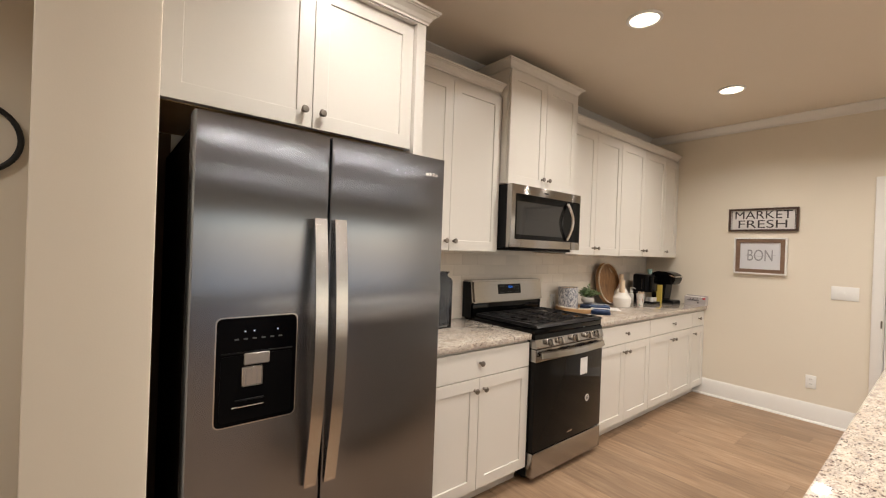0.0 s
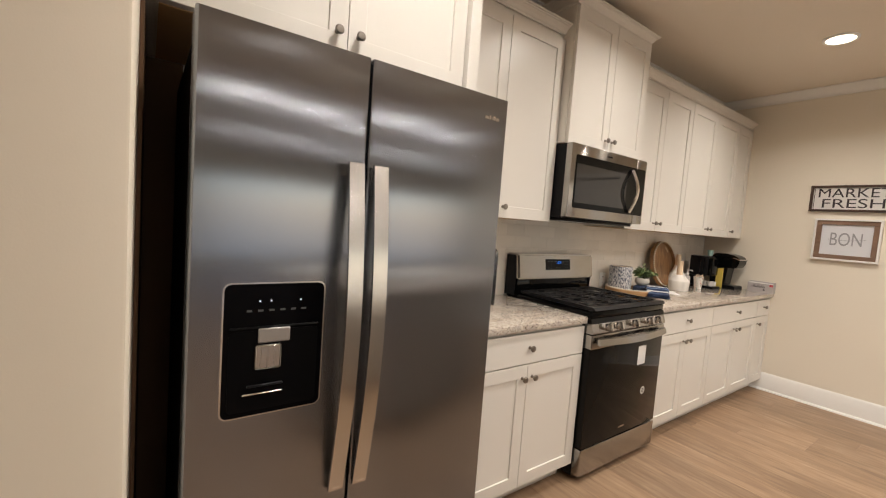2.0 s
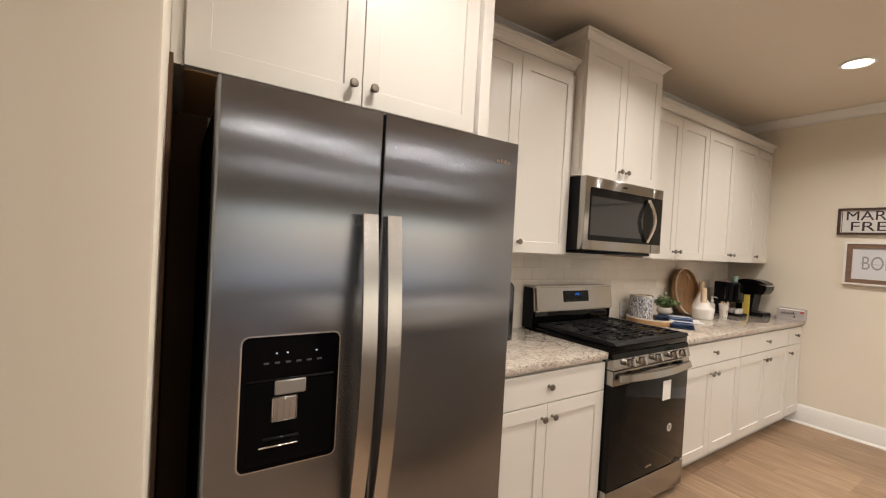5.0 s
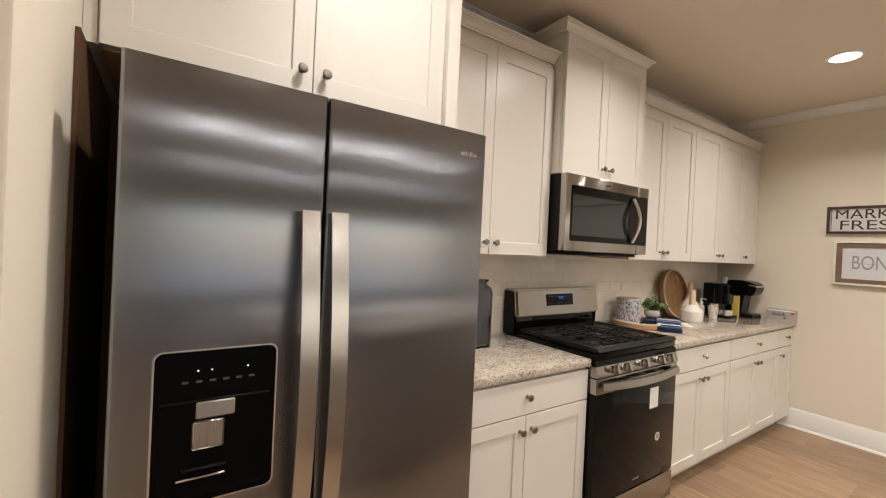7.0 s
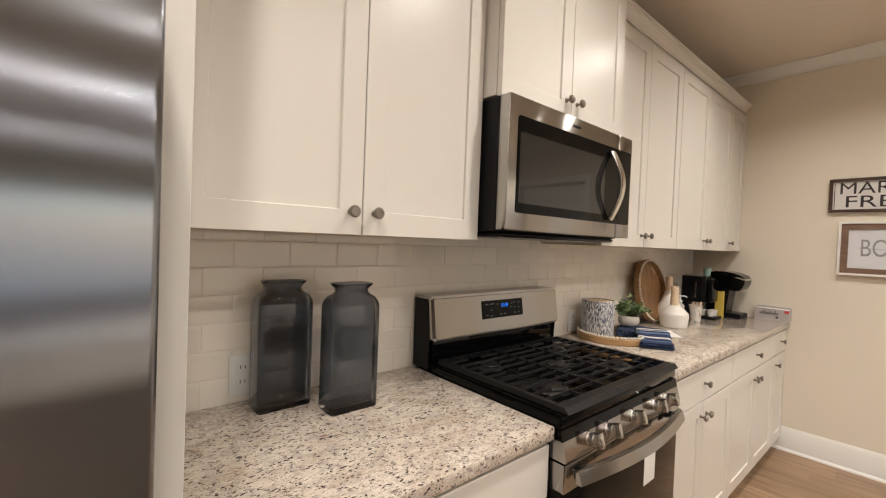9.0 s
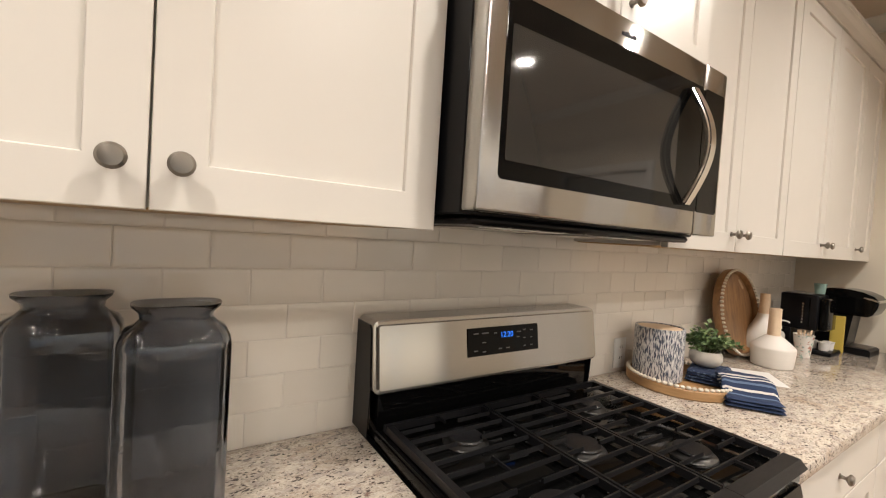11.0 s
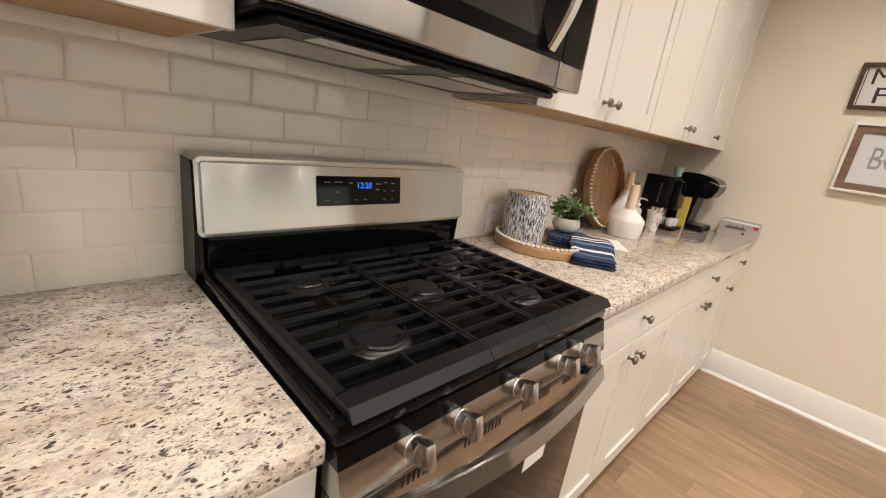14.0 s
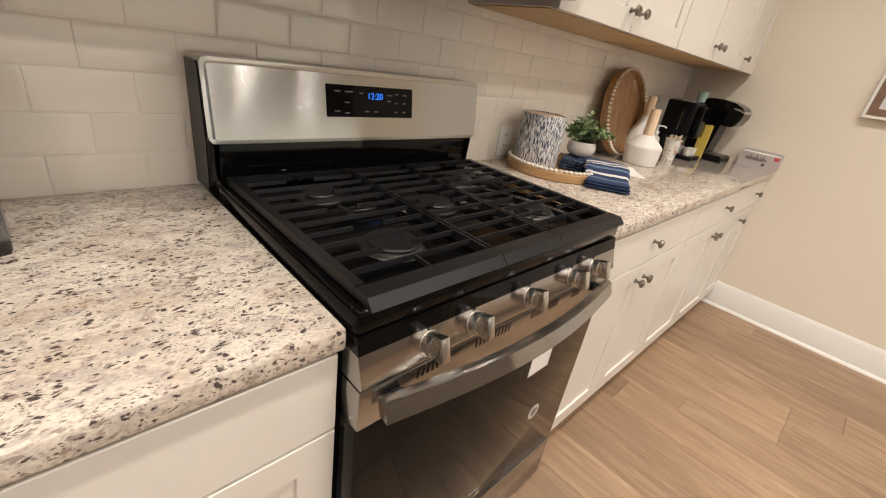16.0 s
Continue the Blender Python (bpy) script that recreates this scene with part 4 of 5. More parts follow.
M_PALEWOOD = wood("pale_wood_neck", (0.76, 0.60, 0.43), (0.68, 0.51, 0.34), (60, 60, 8))


def dashes():
    """Cream glaze with rows of upright blue brush strokes."""
    m = mat("blue_dash_glaze", (0.6, 0.56, 0.5), 0.35)
    n = Nodes(m)
    tc = n.t.nodes.new("ShaderNodeTexCoord")
    sep = n.t.nodes.new("ShaderNodeSeparateXYZ")
    n.link(tc.outputs["Object"], sep.inputs[0])
    ang = n.math("ARCTAN2", sep.outputs[1], sep.outputs[0])
    comb = n.t.nodes.new("ShaderNodeCombineXYZ")
    n.link(n.math("MULTIPLY", ang, 8.6), comb.inputs[0])
    n.link(n.math("MULTIPLY", sep.outputs[2], 38.0), comb.inputs[1])
    v = n.t.nodes.new("ShaderNodeTexVoronoi")
    v.inputs["Scale"].default_value = 1.0
    v.distance = "CHEBYCHEV"
    n.link(comb.outputs[0], v.inputs["Vector"])
    tone = n.noise(comb.outputs[0], 2.5, 3)
    blue = n.ramp(tone, [(0.3, (0.022, 0.030, 0.060)), (0.7, (0.07, 0.085, 0.13))])
    comb2 = n.t.nodes.new("ShaderNodeCombineXYZ")
    n.link(n.math("MULTIPLY", ang, 34.0), comb2.inputs[0])
    n.link(n.math("MULTIPLY", sep.outputs[2], 52.0), comb2.inputs[1])
    v2 = n.t.nodes.new("ShaderNodeTexVoronoi")
    v2.inputs["Scale"].default_value = 1.0
    n.link(comb2.outputs[0], v2.inputs["Vector"])
    fac = n.ramp(v2.outputs["Distance"], [(0.47, (1, 1, 1)), (0.54, (0, 0, 0))])
    n.color(n.mix(fac, (0.62, 0.61, 0.60), blue))
    n.bump(fac, 0.2, 0.001)
    return m


cn = thing("canister", (1.122, -0.135, CT + 0.0095), "cream ceramic canister with blue brushed dashes on a tray", "canister")
R = 0.084
part("body", moved(lathe([(0, 0), (R - 0.004, 0), (R, 0.004), (R, 0.184), (R - 0.002, 0.188), (R - 0.007, 0.188), (R - 0.008, 0.18), (R - 0.008, 0.012), (0, 0.012)], 56), pose(1.122, -0.135, CT + 0.0095)), dashes(), cn)
part("lid", moved(lathe([(0, 0.176), (R - 0.0085, 0.176), (R - 0.0085, 0.184), (0, 0.186)], 40), pose(1.122, -0.135, CT + 0.0095)), M_PALEWOOD, cn, "pale wood lid sunk in the rim")

# towels
M_NAVY = mat("navy_cotton", (0.018, 0.035, 0.085), 0.9)
nn = Nodes(M_NAVY)
nw = nn.noise(nn.coords(), 420, 2)
nn.color(nn.mix(nn.ramp(nn.noise(nn.coords((20, 90, 60)), 1.0, 3), [(0.56, (0, 0, 0)), (0.6, (1, 1, 1))]), (0.016, 0.030, 0.075), (0.08, 0.11, 0.17)))
nn.bump(nw, 0.5, 0.001)
M_STRIPE = mat("striped_cotton", (0.03, 0.05, 0.12), 0.9)
ns = Nodes(M_STRIPE)
tcn = ns.t.nodes.new("ShaderNodeTexCoord")
sp = ns.t.nodes.new("ShaderNodeSeparateXYZ")
ns.link(tcn.outputs["Object"], sp.inputs[0])
pos = ns.add("ShaderNodeMapRange", From_Min=-0.12, From_Max=0.12)
ns.link(sp.outputs[0], pos.inputs["Value"])
NV, WH, MB = (0.016, 0.032, 0.082), (0.62, 0.60, 0.57), (0.10, 0.15, 0.25)
ns.color(ns.ramp(pos.outputs[0], [(0.0, NV), (0.28, MB), (0.31, NV), (0.37, WH), (0.395, NV), (0.45, MB), (0.48, NV), (0.52, WH), (0.56, NV), (0.63, WH), (0.69, NV)], True))
ns.bump(ns.noise(ns.coords(), 420, 2), 0.5, 0.001)


def towel(name, m, length, width, lift, layers, material, label, seed):
    """A folded towel: soft layers whose back end lies over something lift high."""
    t = thing(name, m.translation, label, "towel")
    t.matrix_world = m
    noise.seed_set(seed)
    th = 0.0095
    for k in range(layers):
        bm = bmesh.new()
        nx, ny = 22, 14
        grid = {}
        for side in (0, 1):
            for i in range(nx + 1):
                for j in range(ny + 1):
                    u, v = i / nx - 0.5, j / ny - 0.5
                    s = min(max((u + 0.28) / 0.34, 0), 1)
                    base = lift * s * s * (3 - 2 * s)
                    edge = min(1.0, min(0.5 - abs(u), 0.5 - abs(v)) * 16)
                    edge = math.sqrt(max(edge, 0.0)) if edge < 1 else 1.0
                    wob = 0.0035 * noise.noise(Vector((u * 5, v * 4, k * 1.7 + seed)))
                    mid = base + th * (k + 0.5) + (wob + 0.003) * (1 if k else 0.6) + 0.002
                    z = mid + (th * 0.5) * edge * (1 if side else -1)
                    if not side:
                        z = max(z, base + 0.0005)
                    shrink = 1 - 0.02 * k
                    wx = 0.004 * noise.noise(Vector((v * 3, k * 2.1, seed)))
                    grid[side, i, j] = bm.verts.new((u * length * shrink + wx, v * width * shrink + 0.003 * noise.noise(Vector((u * 4, k, seed + 3))), z))
        for i in range(nx):
            for j in range(ny):
                bm.faces.new((grid[1, i, j], grid[1, i + 1, j], grid[1, i + 1, j + 1], grid[1, i, j + 1]))
                bm.faces.new((grid[0, i, j], grid[0, i, j + 1], grid[0, i + 1, j + 1], grid[0, i + 1, j]))
        bmesh.ops.remove_doubles(bm, verts=bm.verts, dist=0.0004)
        rim_e = [e for e in bm.edges if e.is_boundary]
        if rim_e:
            bmesh.ops.holes_fill(bm, edges=rim_e, sides=0)
        bmesh.ops.recalc_face_normals(bm, faces=bm.faces)
        ob = new("fold", mesh_of("fold", bm, material, True))
        ob.parent = t
    return t


towel("dish_towel", pose(1.285, -0.240, CT + 0.0095, 0, 0, 18), 0.190, 0.130, 0.0, 4, M_NAVY, "folded navy dish towel lying on the tray", 3)
towel("dish_towel", pose(1.192, -0.398, CT, 0, 0, 35), 0.190, 0.155, 0.040, 3, M_STRIPE, "folded navy and white striped towel over the tray", 8)

# plant on the folded towel
PXp, PYp, PZ = 1.292, -0.222, CT + 0.0095 + 0.047
pl = thing("potted_plant", (PXp, PYp, PZ), "small green faux plant in a white stone pot", "plant")
part("pot", moved(lathe([(0, 0), (0.030, 0), (0.046, 0.009), (0.055, 0.026), (0.054, 0.044), (0.047, 0.057), (0.043, 0.057), (0.047, 0.044), (0.044, 0.038), (0, 0.038)], 36), pose(PXp, PYp, PZ)), paint("white_stone", (0.66, 0.62, 0.56), 0.6, 0.4, 0.12, 60), pl, "white stone pot")
part("soil", moved(lathe([(0, 0.044), (0.041, 0.043)], 20), pose(PXp, PYp, PZ)), mat("dark_soil", (0.03, 0.022, 0.015), 0.95), pl)
M_LEAF = mat("plant_leaf", (0.06, 0.13, 0.04), 0.5)
nl = Nodes(M_LEAF)
isl = nl.t.nodes.new("ShaderNodeNewGeometry")
nl.color(nl.ramp(isl.outputs["Random Per Island"], [(0.0, (0.05, 0.10, 0.03)), (0.55, (0.13, 0.21, 0.075)), (1.0, (0.30, 0.37, 0.18))]))
random.seed(21)
stems, leaves = bmesh.new(), bmesh.new()
for i in range(46):
    a, rr = random.uniform(0, 2 * math.pi), random.uniform(0.2, 1.0)
    tip = Vector((PXp + math.cos(a) * rr * 0.128, PYp + math.sin(a) * rr * 0.110, PZ + 0.050 + (1.10 - rr * 0.75) * random.uniform(0.055, 0.112)))
    root = Vector((PXp + math.cos(a) * 0.02 * rr, PYp + math.sin(a) * 0.02 * rr, PZ + 0.043))
    bend = (root + tip) / 2 + Vector((0, 0, 0.018))
    pts = [root.lerp(bend, s * 2) if s < 0.5 else bend.lerp(tip, s * 2 - 1) for s in (0, 0.25, 0.5, 0.75, 1)]
    join(stems, tube(pts, 0.0009, 5))
    for k in range(15):
        s = 0.3 + 0.7 * k / 14
        p = pts[min(int(s * 4), 3)].lerp(pts[min(int(s * 4) + 1, 4)], s * 4 - int(s * 4)) if s < 1 else pts[4]
        q = Euler((random.uniform(-0.9, 0.9), random.uniform(-0.9, 0.5), random.uniform(0, 6.28))).to_matrix()
        L, W = random.uniform(0.015, 0.025), random.uniform(0.0055, 0.0095)
        loc = [(0, 0, 0), (L * 0.45, -W, 0.002), (L, 0, 0.0), (L * 0.45, W, 0.002), (L * 0.5, 0, -0.0008)]
        vs = [leaves.verts.new(p + q @ Vector(c_)) for c_ in loc]
        for f in ((0, 1, 4), (1, 2, 4), (2, 3, 4), (3, 0, 4)):
            leaves.faces.new([vs[z] for z in f])
part("stems", stems, mat("green_stem", (0.06, 0.09, 0.03), 0.6), pl)
part("foliage", leaves, M_LEAF, pl, smooth=False)["kind"] = "stuff"

# vases
M_VASE = paint("chalky_white_ceramic", (0.78, 0.745, 0.69), 0.5, 0.12, 0.04, 240)


def vase(x, y, r, h_body, h_neck, r_neck, label, profile):
    v = thing("bottle_vase", (x, y, CT), label, "vase", "bottle vases")
    pr = [(a * r, b * h_body) for a, b in profile] + [(r_neck + 0.002, h_body)]
    part("body", moved(lathe(pr + [(0, h_body)], 48), pose(x, y, CT)), M_VASE, v)
    part("neck", moved(lathe([(0, h_body), (r_neck, h_body), (r_neck - 0.0006, h_body + h_neck * 0.5), (r_neck * 0.92, h_body + h_neck), (r_neck * 0.92 - 0.004, h_body + h_neck), (r_neck * 0.85 - 0.004, h_body + h_neck - 0.03), (0, h_body + h_neck - 0.03)], 32), pose(x, y, CT)), M_PALEWOOD, v, "pale turned wood neck")


vase(1.838, -0.250, 0.083, 0.135, 0.118, 0.024, "squat white ceramic vase with pale wood neck", [(0, 0), (0.84, 0), (0.90, 0.02), (0.95, 0.25), (0.99, 0.58), (0.985, 0.62), (0.95, 0.66), (0.66, 0.84), (0.36, 0.98)])
vase(2.010, -0.150, 0.085, 0.205, 0.095, 0.022, "tall white ceramic vase with pale wood neck", [(0, 0), (0.80, 0), (0.92, 0.04), (1.0, 0.22), (0.95, 0.42), (0.78, 0.60), (0.52, 0.76), (0.36, 0.90), (0.30, 1.0)])

# paper
pp = bmesh.new()
gv = {}
for i in range(9):
    for j in range(7):
        gv[i, j] = pp.verts.new(((i / 8 - 0.5) * 0.19, (j / 6 - 0.5) * 0.14, 0.0012 + 0.0045 * max(0, i / 8 - 0.55) ** 2 + 0.0003 * math.sin(i + j)))
for i in range(8):
    for j in range(6):
        pp.faces.new((gv[i, j], gv[i + 1, j], gv[i + 1, j + 1], gv[i, j + 1]))
ext = bmesh.ops.extrude_face_region(pp, geom=pp.faces[:])
bmesh.ops.translate(pp, vec=(0, 0, -0.0008), verts=[v for v in ext["geom"] if isinstance(v, bmesh.types.BMVert)])
bmesh.ops.recalc_face_normals(pp, faces=pp.faces)
solid("paper_card", moved(pp, pose(1.555, -0.300, CT + 0.0004, 0, 0, 38)), mat("white_paper", (0.76, 0.74, 0.72), 0.7), "white paper card lying on the counter", "paper card")

# paper cup with wooden stirrers
cu = thing("paper_cup", (2.215, -0.250, CT), "printed paper cup full of wooden stir sticks", "cup")
M_CUP = mat("printed_paper_cup", (0.7, 0.67, 0.62), 0.5)
nc = Nodes(M_CUP)
ph = nc.noise(nc.coords(), 48, 3)
ph2 = nc.noise(nc.coords((1, 1, 1), (0.4, 0.7, 0.2)), 62, 2)
cc = nc.mix(nc.ramp(ph, [(0.58, (0, 0, 0)), (0.61, (1, 1, 1))]), (0.72, 0.68, 0.63), (0.42, 0.16, 0.10))
nc.color(nc.mix(nc.ramp(ph2, [(0.60, (0, 0, 0)), (0.63, (1, 1, 1))]), cc, (0.20, 0.34, 0.30)))
part("cup", moved(lathe([(0, 0.002), (0.028, 0.002), (0.029, 0), (0.0405, 0.104), (0.0425, 0.106), (0.042, 0.109), (0.0385, 0.107), (0.027, 0.006), (0, 0.006)], 36), pose(2.215, -0.250, CT)), M_CUP, cu)
random.seed(4)
for i in range(16):
    a = random.uniform(0, 6.28)
    st = box(-0.0028, 0.0028, -0.0007, 0.0007, 0, 0.125 + random.uniform(-0.008, 0.006), 0.0005)
    rr = random.uniform(0.010, 0.026)
    part("stir_stick", moved(st, pose(2.215 + math.cos(a) * rr * 0.6, -0.250 + math.sin(a) * rr * 0.6, CT + 0.0075, math.sin(a) * -9, math.cos(a) * 9, math.degrees(a))), M_PALEWOOD, cu)

# soap pump bottle
sb = thing("pump_bottle", (2.240, -0.140, CT), "small clear hand soap bottle with white pump", "bottle")
part("bottle", moved(lathe([(0, 0), (0.026, 0), (0.028, 0.004), (0.028, 0.085), (0.022, 0.098), (0.011, 0.103), (0.011, 0.112), (0, 0.112)], 28), pose(2.240, -0.140, CT)), mat("milky_plastic", (0.60, 0.58, 0.54), 0.25), sb)
part("pump", moved(lathe([(0, 0.1125), (0.013, 0.1125), (0.013, 0.126), (0.005, 0.129), (0.005, 0.150), (0.010, 0.152), (0.010, 0.160), (0, 0.162)], 20), pose(2.240, -0.140, CT)), M_WHITEPLATE, sb)
part("spout", tube([(2.240, -0.143, CT + 0.156), (2.241, -0.160, CT + 0.158), (2.242, -0.175, CT + 0.156), (2.2425, -0.183, CT + 0.150)], 0.0042, 8), M_WHITEPLATE, sb)

# pod organiser / coffee maker with a teal cup on top
cm = thing("coffee_maker", (2.42, -0.2, CT), "black coffee maker with upright reservoir on the counter", "coffee maker")
part("tower", box(2.340, 2.500, -0.262, -0.105, CT + 0.115, CT + 0.298, 0.010, 3), M_PLASTIC, cm)
part("back_column", box(2.346, 2.494, -0.160, -0.107, CT + 0.022, CT + 0.1145, 0.006, 2), M_PLASTIC, cm)
part("base", box(2.338, 2.502, -0.325, -0.103, CT, CT + 0.0215, 0.006, 2), M_PLASTIC, cm)
part("brew_head", box(2.352, 2.488, -0.300, -0.2625, CT + 0.120, CT + 0.285, 0.010, 3), M_BLACK, cm, "glossy black front")
for i in range(7):
    part("level_mark", box(2.3385, 2.3398, -0.205, -0.199, CT + 0.150 + 0.016 * i, CT + 0.158 + 0.016 * i), M_CHROME, cm)
part("side_groove", box(2.3390, 2.3398, -0.232, -0.226, CT + 0.135, CT + 0.280), M_BLACK, cm)
part("lid_rim", box(2.352, 2.488, -0.225, -0.120, CT + 0.2985, CT + 0.304, 0.002), mat("grey_lid", (0.35, 0.36, 0.35), 0.35), cm)
tc_ = thing("teal_cup", (2.42, -0.235, CT + 0.298), "small teal patterned paper cup on the coffee maker", "cup")
part("cup", moved(lathe([(0, 0), (0.020, 0), (0.026, 0.050), (0.0272, 0.052), (0.025, 0.053), (0.019, 0.004), (0, 0.004)], 24), pose(2.42, -0.243, CT + 0.304)), paint("teal_print", (0.30, 0.46, 0.42), 0.5, 0.05, 0.2, 80), tc_)
M_POD = mat("pod_white", (0.70, 0.68, 0.66), 0.4)
for i, (px_, py_) in enumerate(((2.385, -0.285), (2.44, -0.290), (2.405, -0.232))):
    pod = solid("coffee_pod", moved(lathe([(0, 0), (0.017, 0), (0.019, 0.002), (0.0225, 0.038), (0.025, 0.040), (0.025, 0.042), (0, 0.042)], 20), pose(px_, py_, CT + 0.0218)), M_POD, "white single-serve coffee pod", "coffee pod", group="coffee pods")

# yellow packet
yp = prism([(-0.0, 0.0), (0.055, 0.0), (0.055, 0.190), (0.0, 0.194)], "x", 0, 0.016)
bmesh.ops.bevel(yp, geom=yp.edges[:], offset=0.002, segments=2, affect="EDGES")
solid("sugar_packet_box", moved(yp, pose(2.535, -0.322, CT, 0, 0, 0)), paint("yellow_card", (0.66, 0.50, 0.10), 0.5, 0.05, 0.08, 60), "upright yellow cardboard packet between coffee makers", "packet")

# single-serve brewer
sbx0, sbx1 = 2.585, 2.765
kb = thing("coffee_brewer", (2.67, -0.3, CT), "black single-serve coffee brewer with silver band", "coffee maker")
pr = [(-0.415, 0.0), (-0.190, 0.0), (-0.190, 0.026), (-0.300, 0.034), (-0.405, 0.034), (-0.415, 0.026)]
base_k = prism([(y, CT + z) for y, z in pr], "x", sbx0, sbx1)
part("base", base_k, M_PLASTIC, kb)
part("column", prism([(y, CT + z) for y, z in ((-0.318, 0.0345), (-0.192, 0.0345), (-0.188, 0.200), (-0.338, 0.200))], "x", sbx0 + 0.012, sbx1 - 0.012), M_PLASTIC, kb)
hd_pts = [(-0.392, 0.2005), (-0.188, 0.2005), (-0.182, 0.290), (-0.196, 0.318), (-0.240, 0.334), (-0.310, 0.336), (-0.372, 0.326), (-0.412, 0.308), (-0.430, 0.284), (-0.427, 0.250), (-0.410, 0.214)]
hk = prism([(y, CT + z) for y, z in hd_pts], "x", sbx0 - 0.004, sbx1 + 0.004)
bmesh.ops.bevel(hk, geom=[e for e in hk.edges if abs(e.verts[0].co.x - e.verts[1].co.x) < 1e-6], offset=0.008, segments=3, affect="EDGES")
part("head", hk, M_BLACK, kb, "glossy black head")
bn = prism([(y, CT + z) for y, z in ((-0.4325, 0.279), (-0.4335, 0.286), (-0.410, 0.298), (-0.375, 0.302), (-0.375, 0.296), (-0.405, 0.289))], "x", sbx0 - 0.0065, sbx1 + 0.0065)
part("silver_band", bn, M_CHROME, kb, "silver band")
part("drip_grate", box(sbx0 + 0.02, sbx1 - 0.02, -0.400, -0.310, CT + 0.0345, CT + 0.038, 0.001), M_KNOB, kb)

# napkin box, its printing as plain shapes
nb = thing("napkin_box", (2.805, -0.557, CT), "pale printed cardboard napkin box with open top", "box")
M_CARD = paint("grey_printed_card", (0.52, 0.48, 0.47), 0.55, 0.05, 0.12, 30)
part("front_panel", box(2.775, 2.7765, -0.655, -0.455, CT, CT + 0.084), M_CARD, nb)
part("end_panel", box(2.777, 2.837, -0.6545, -0.653, CT, CT + 0.098), M_CARD, nb)
part("end_panel", box(2.777, 2.837, -0.457, -0.4555, CT, CT + 0.092), M_CARD, nb)
part("back_panel", box(2.838, 2.8395, -0.655, -0.455, CT, CT + 0.098), M_CARD, nb)
part("napkin_stack", box(2.7775, 2.836, -0.652, -0.4585, CT + 0.001, CT + 0.086, 0.004, 2), mat("white_napkin", (0.78, 0.76, 0.73), 0.9), nb, "stack of white napkins")
M_INK = mat("dark_ink", (0.05, 0.04, 0.045), 0.6)
random.seed(9)
yy = -0.485
for i in range(10):
    hgt = 0.016 + 0.016 * ((i * 7) % 3) / 2
    part("script_stroke", moved(tube([(0, 0, 0), (0, -0.006, hgt * 0.6), (0, -0.004, hgt), (0, -0.010, hgt * 0.2)], 0.0018, 6), pose(2.7742, yy, CT + 0.042)), M_INK, nb)
    yy -= 0.0108
part("red_label", box(2.7743, 2.7749, -0.651, -0.625, CT + 0.062, CT + 0.080), mat("red_label", (0.55, 0.05, 0.07), 0.5), nb)
part("round_mark", moved(lathe([(0, 0), (0.008, 0), (0.008, 0.0006), (0, 0.0006)], 18), pose(2.7749, -0.585, CT + 0.026, 0, -90, 0)), M_INK, nb)

# ---- on the end wall ----
M_FRAME = wood("dark_walnut_frame", (0.085, 0.045, 0.028), (0.035, 0.018, 0.012), (40, 4, 40))
M_FRAME2 = wood("brown_mat_frame", (0.24, 0.15, 0.10), (0.15, 0.09, 0.06), (40, 4, 40))


def frame_bars(parent, y0, y1, z0, z1, wdt, x0, x1, material, name="frame_bar"):
    for a, b, c_, d_ in ((y0, y1, z0, z0 + wdt), (y0, y1, z1 - wdt, z1), (y0, y0 + wdt, z0 + wdt + 0.0002, z1 - wdt - 0.0002), (y1 - wdt, y1, z0 + wdt + 0.0002, z1 - wdt - 0.0002)):
        part(name, box(x0, x1, a, b, c_, d_, 0.0015), material, parent)


SY0, SY1, SZ0, SZ1 = -1.360, -0.818, 1.684, 1.904
sg = thing("wall_sign", (XE, (SY0 + SY1) / 2, SZ0), "framed wooden sign reading market fresh on beige wall", "sign")
frame_bars(sg, SY0, SY1, SZ0, SZ1, 0.018, XE - 0.030, XE - 0.001, M_FRAME)
M_BOARD = paint("white_sign_board", (0.70, 0.68, 0.66), 0.6, 0.2, 0.06, 120)
part("board", box(XE - 0.012, XE - 0.002, SY0 + 0.0182, SY1 - 0.0182, SZ0 + 0.0182, SZ1 - 0.0182), M_BOARD, sg)
M_LETTER = mat("black_letters", (0.030, 0.022, 0.026), 0.6)


def wall_text(words, size, y, z, sx, sz, material, parent, name="lettering", bold=0.0):
    """Lettering on the end wall, read from the room; sx, sz stretch it."""
    bm = text_mesh(name, words, size, material, Matrix.Diagonal((sx, sz, 1, 1)), 0.0006, bold)
    part(name, moved(bm, Matrix.Translation((XE - 0.0132, y, z)) @ pose(0, 0, 0, 90, 0, 0 - 90)), material, parent, smooth=False)


ym = (SY0 + SY1) / 2
wall_text("MARKET", 0.100, ym, 1.837, 1.19, 1.08, M_LETTER, sg)
wall_text("FRESH", 0.100, ym, 1.749, 1.45, 1.08, M_LETTER, sg)
for yl in (SY0 + 0.026, SY1 - 0.026):
    part("border_line", box(XE - 0.0128, XE - 0.0121, yl - 0.002, yl + 0.002, SZ0 + 0.022, SZ1 - 0.022), M_LETTER, sg)

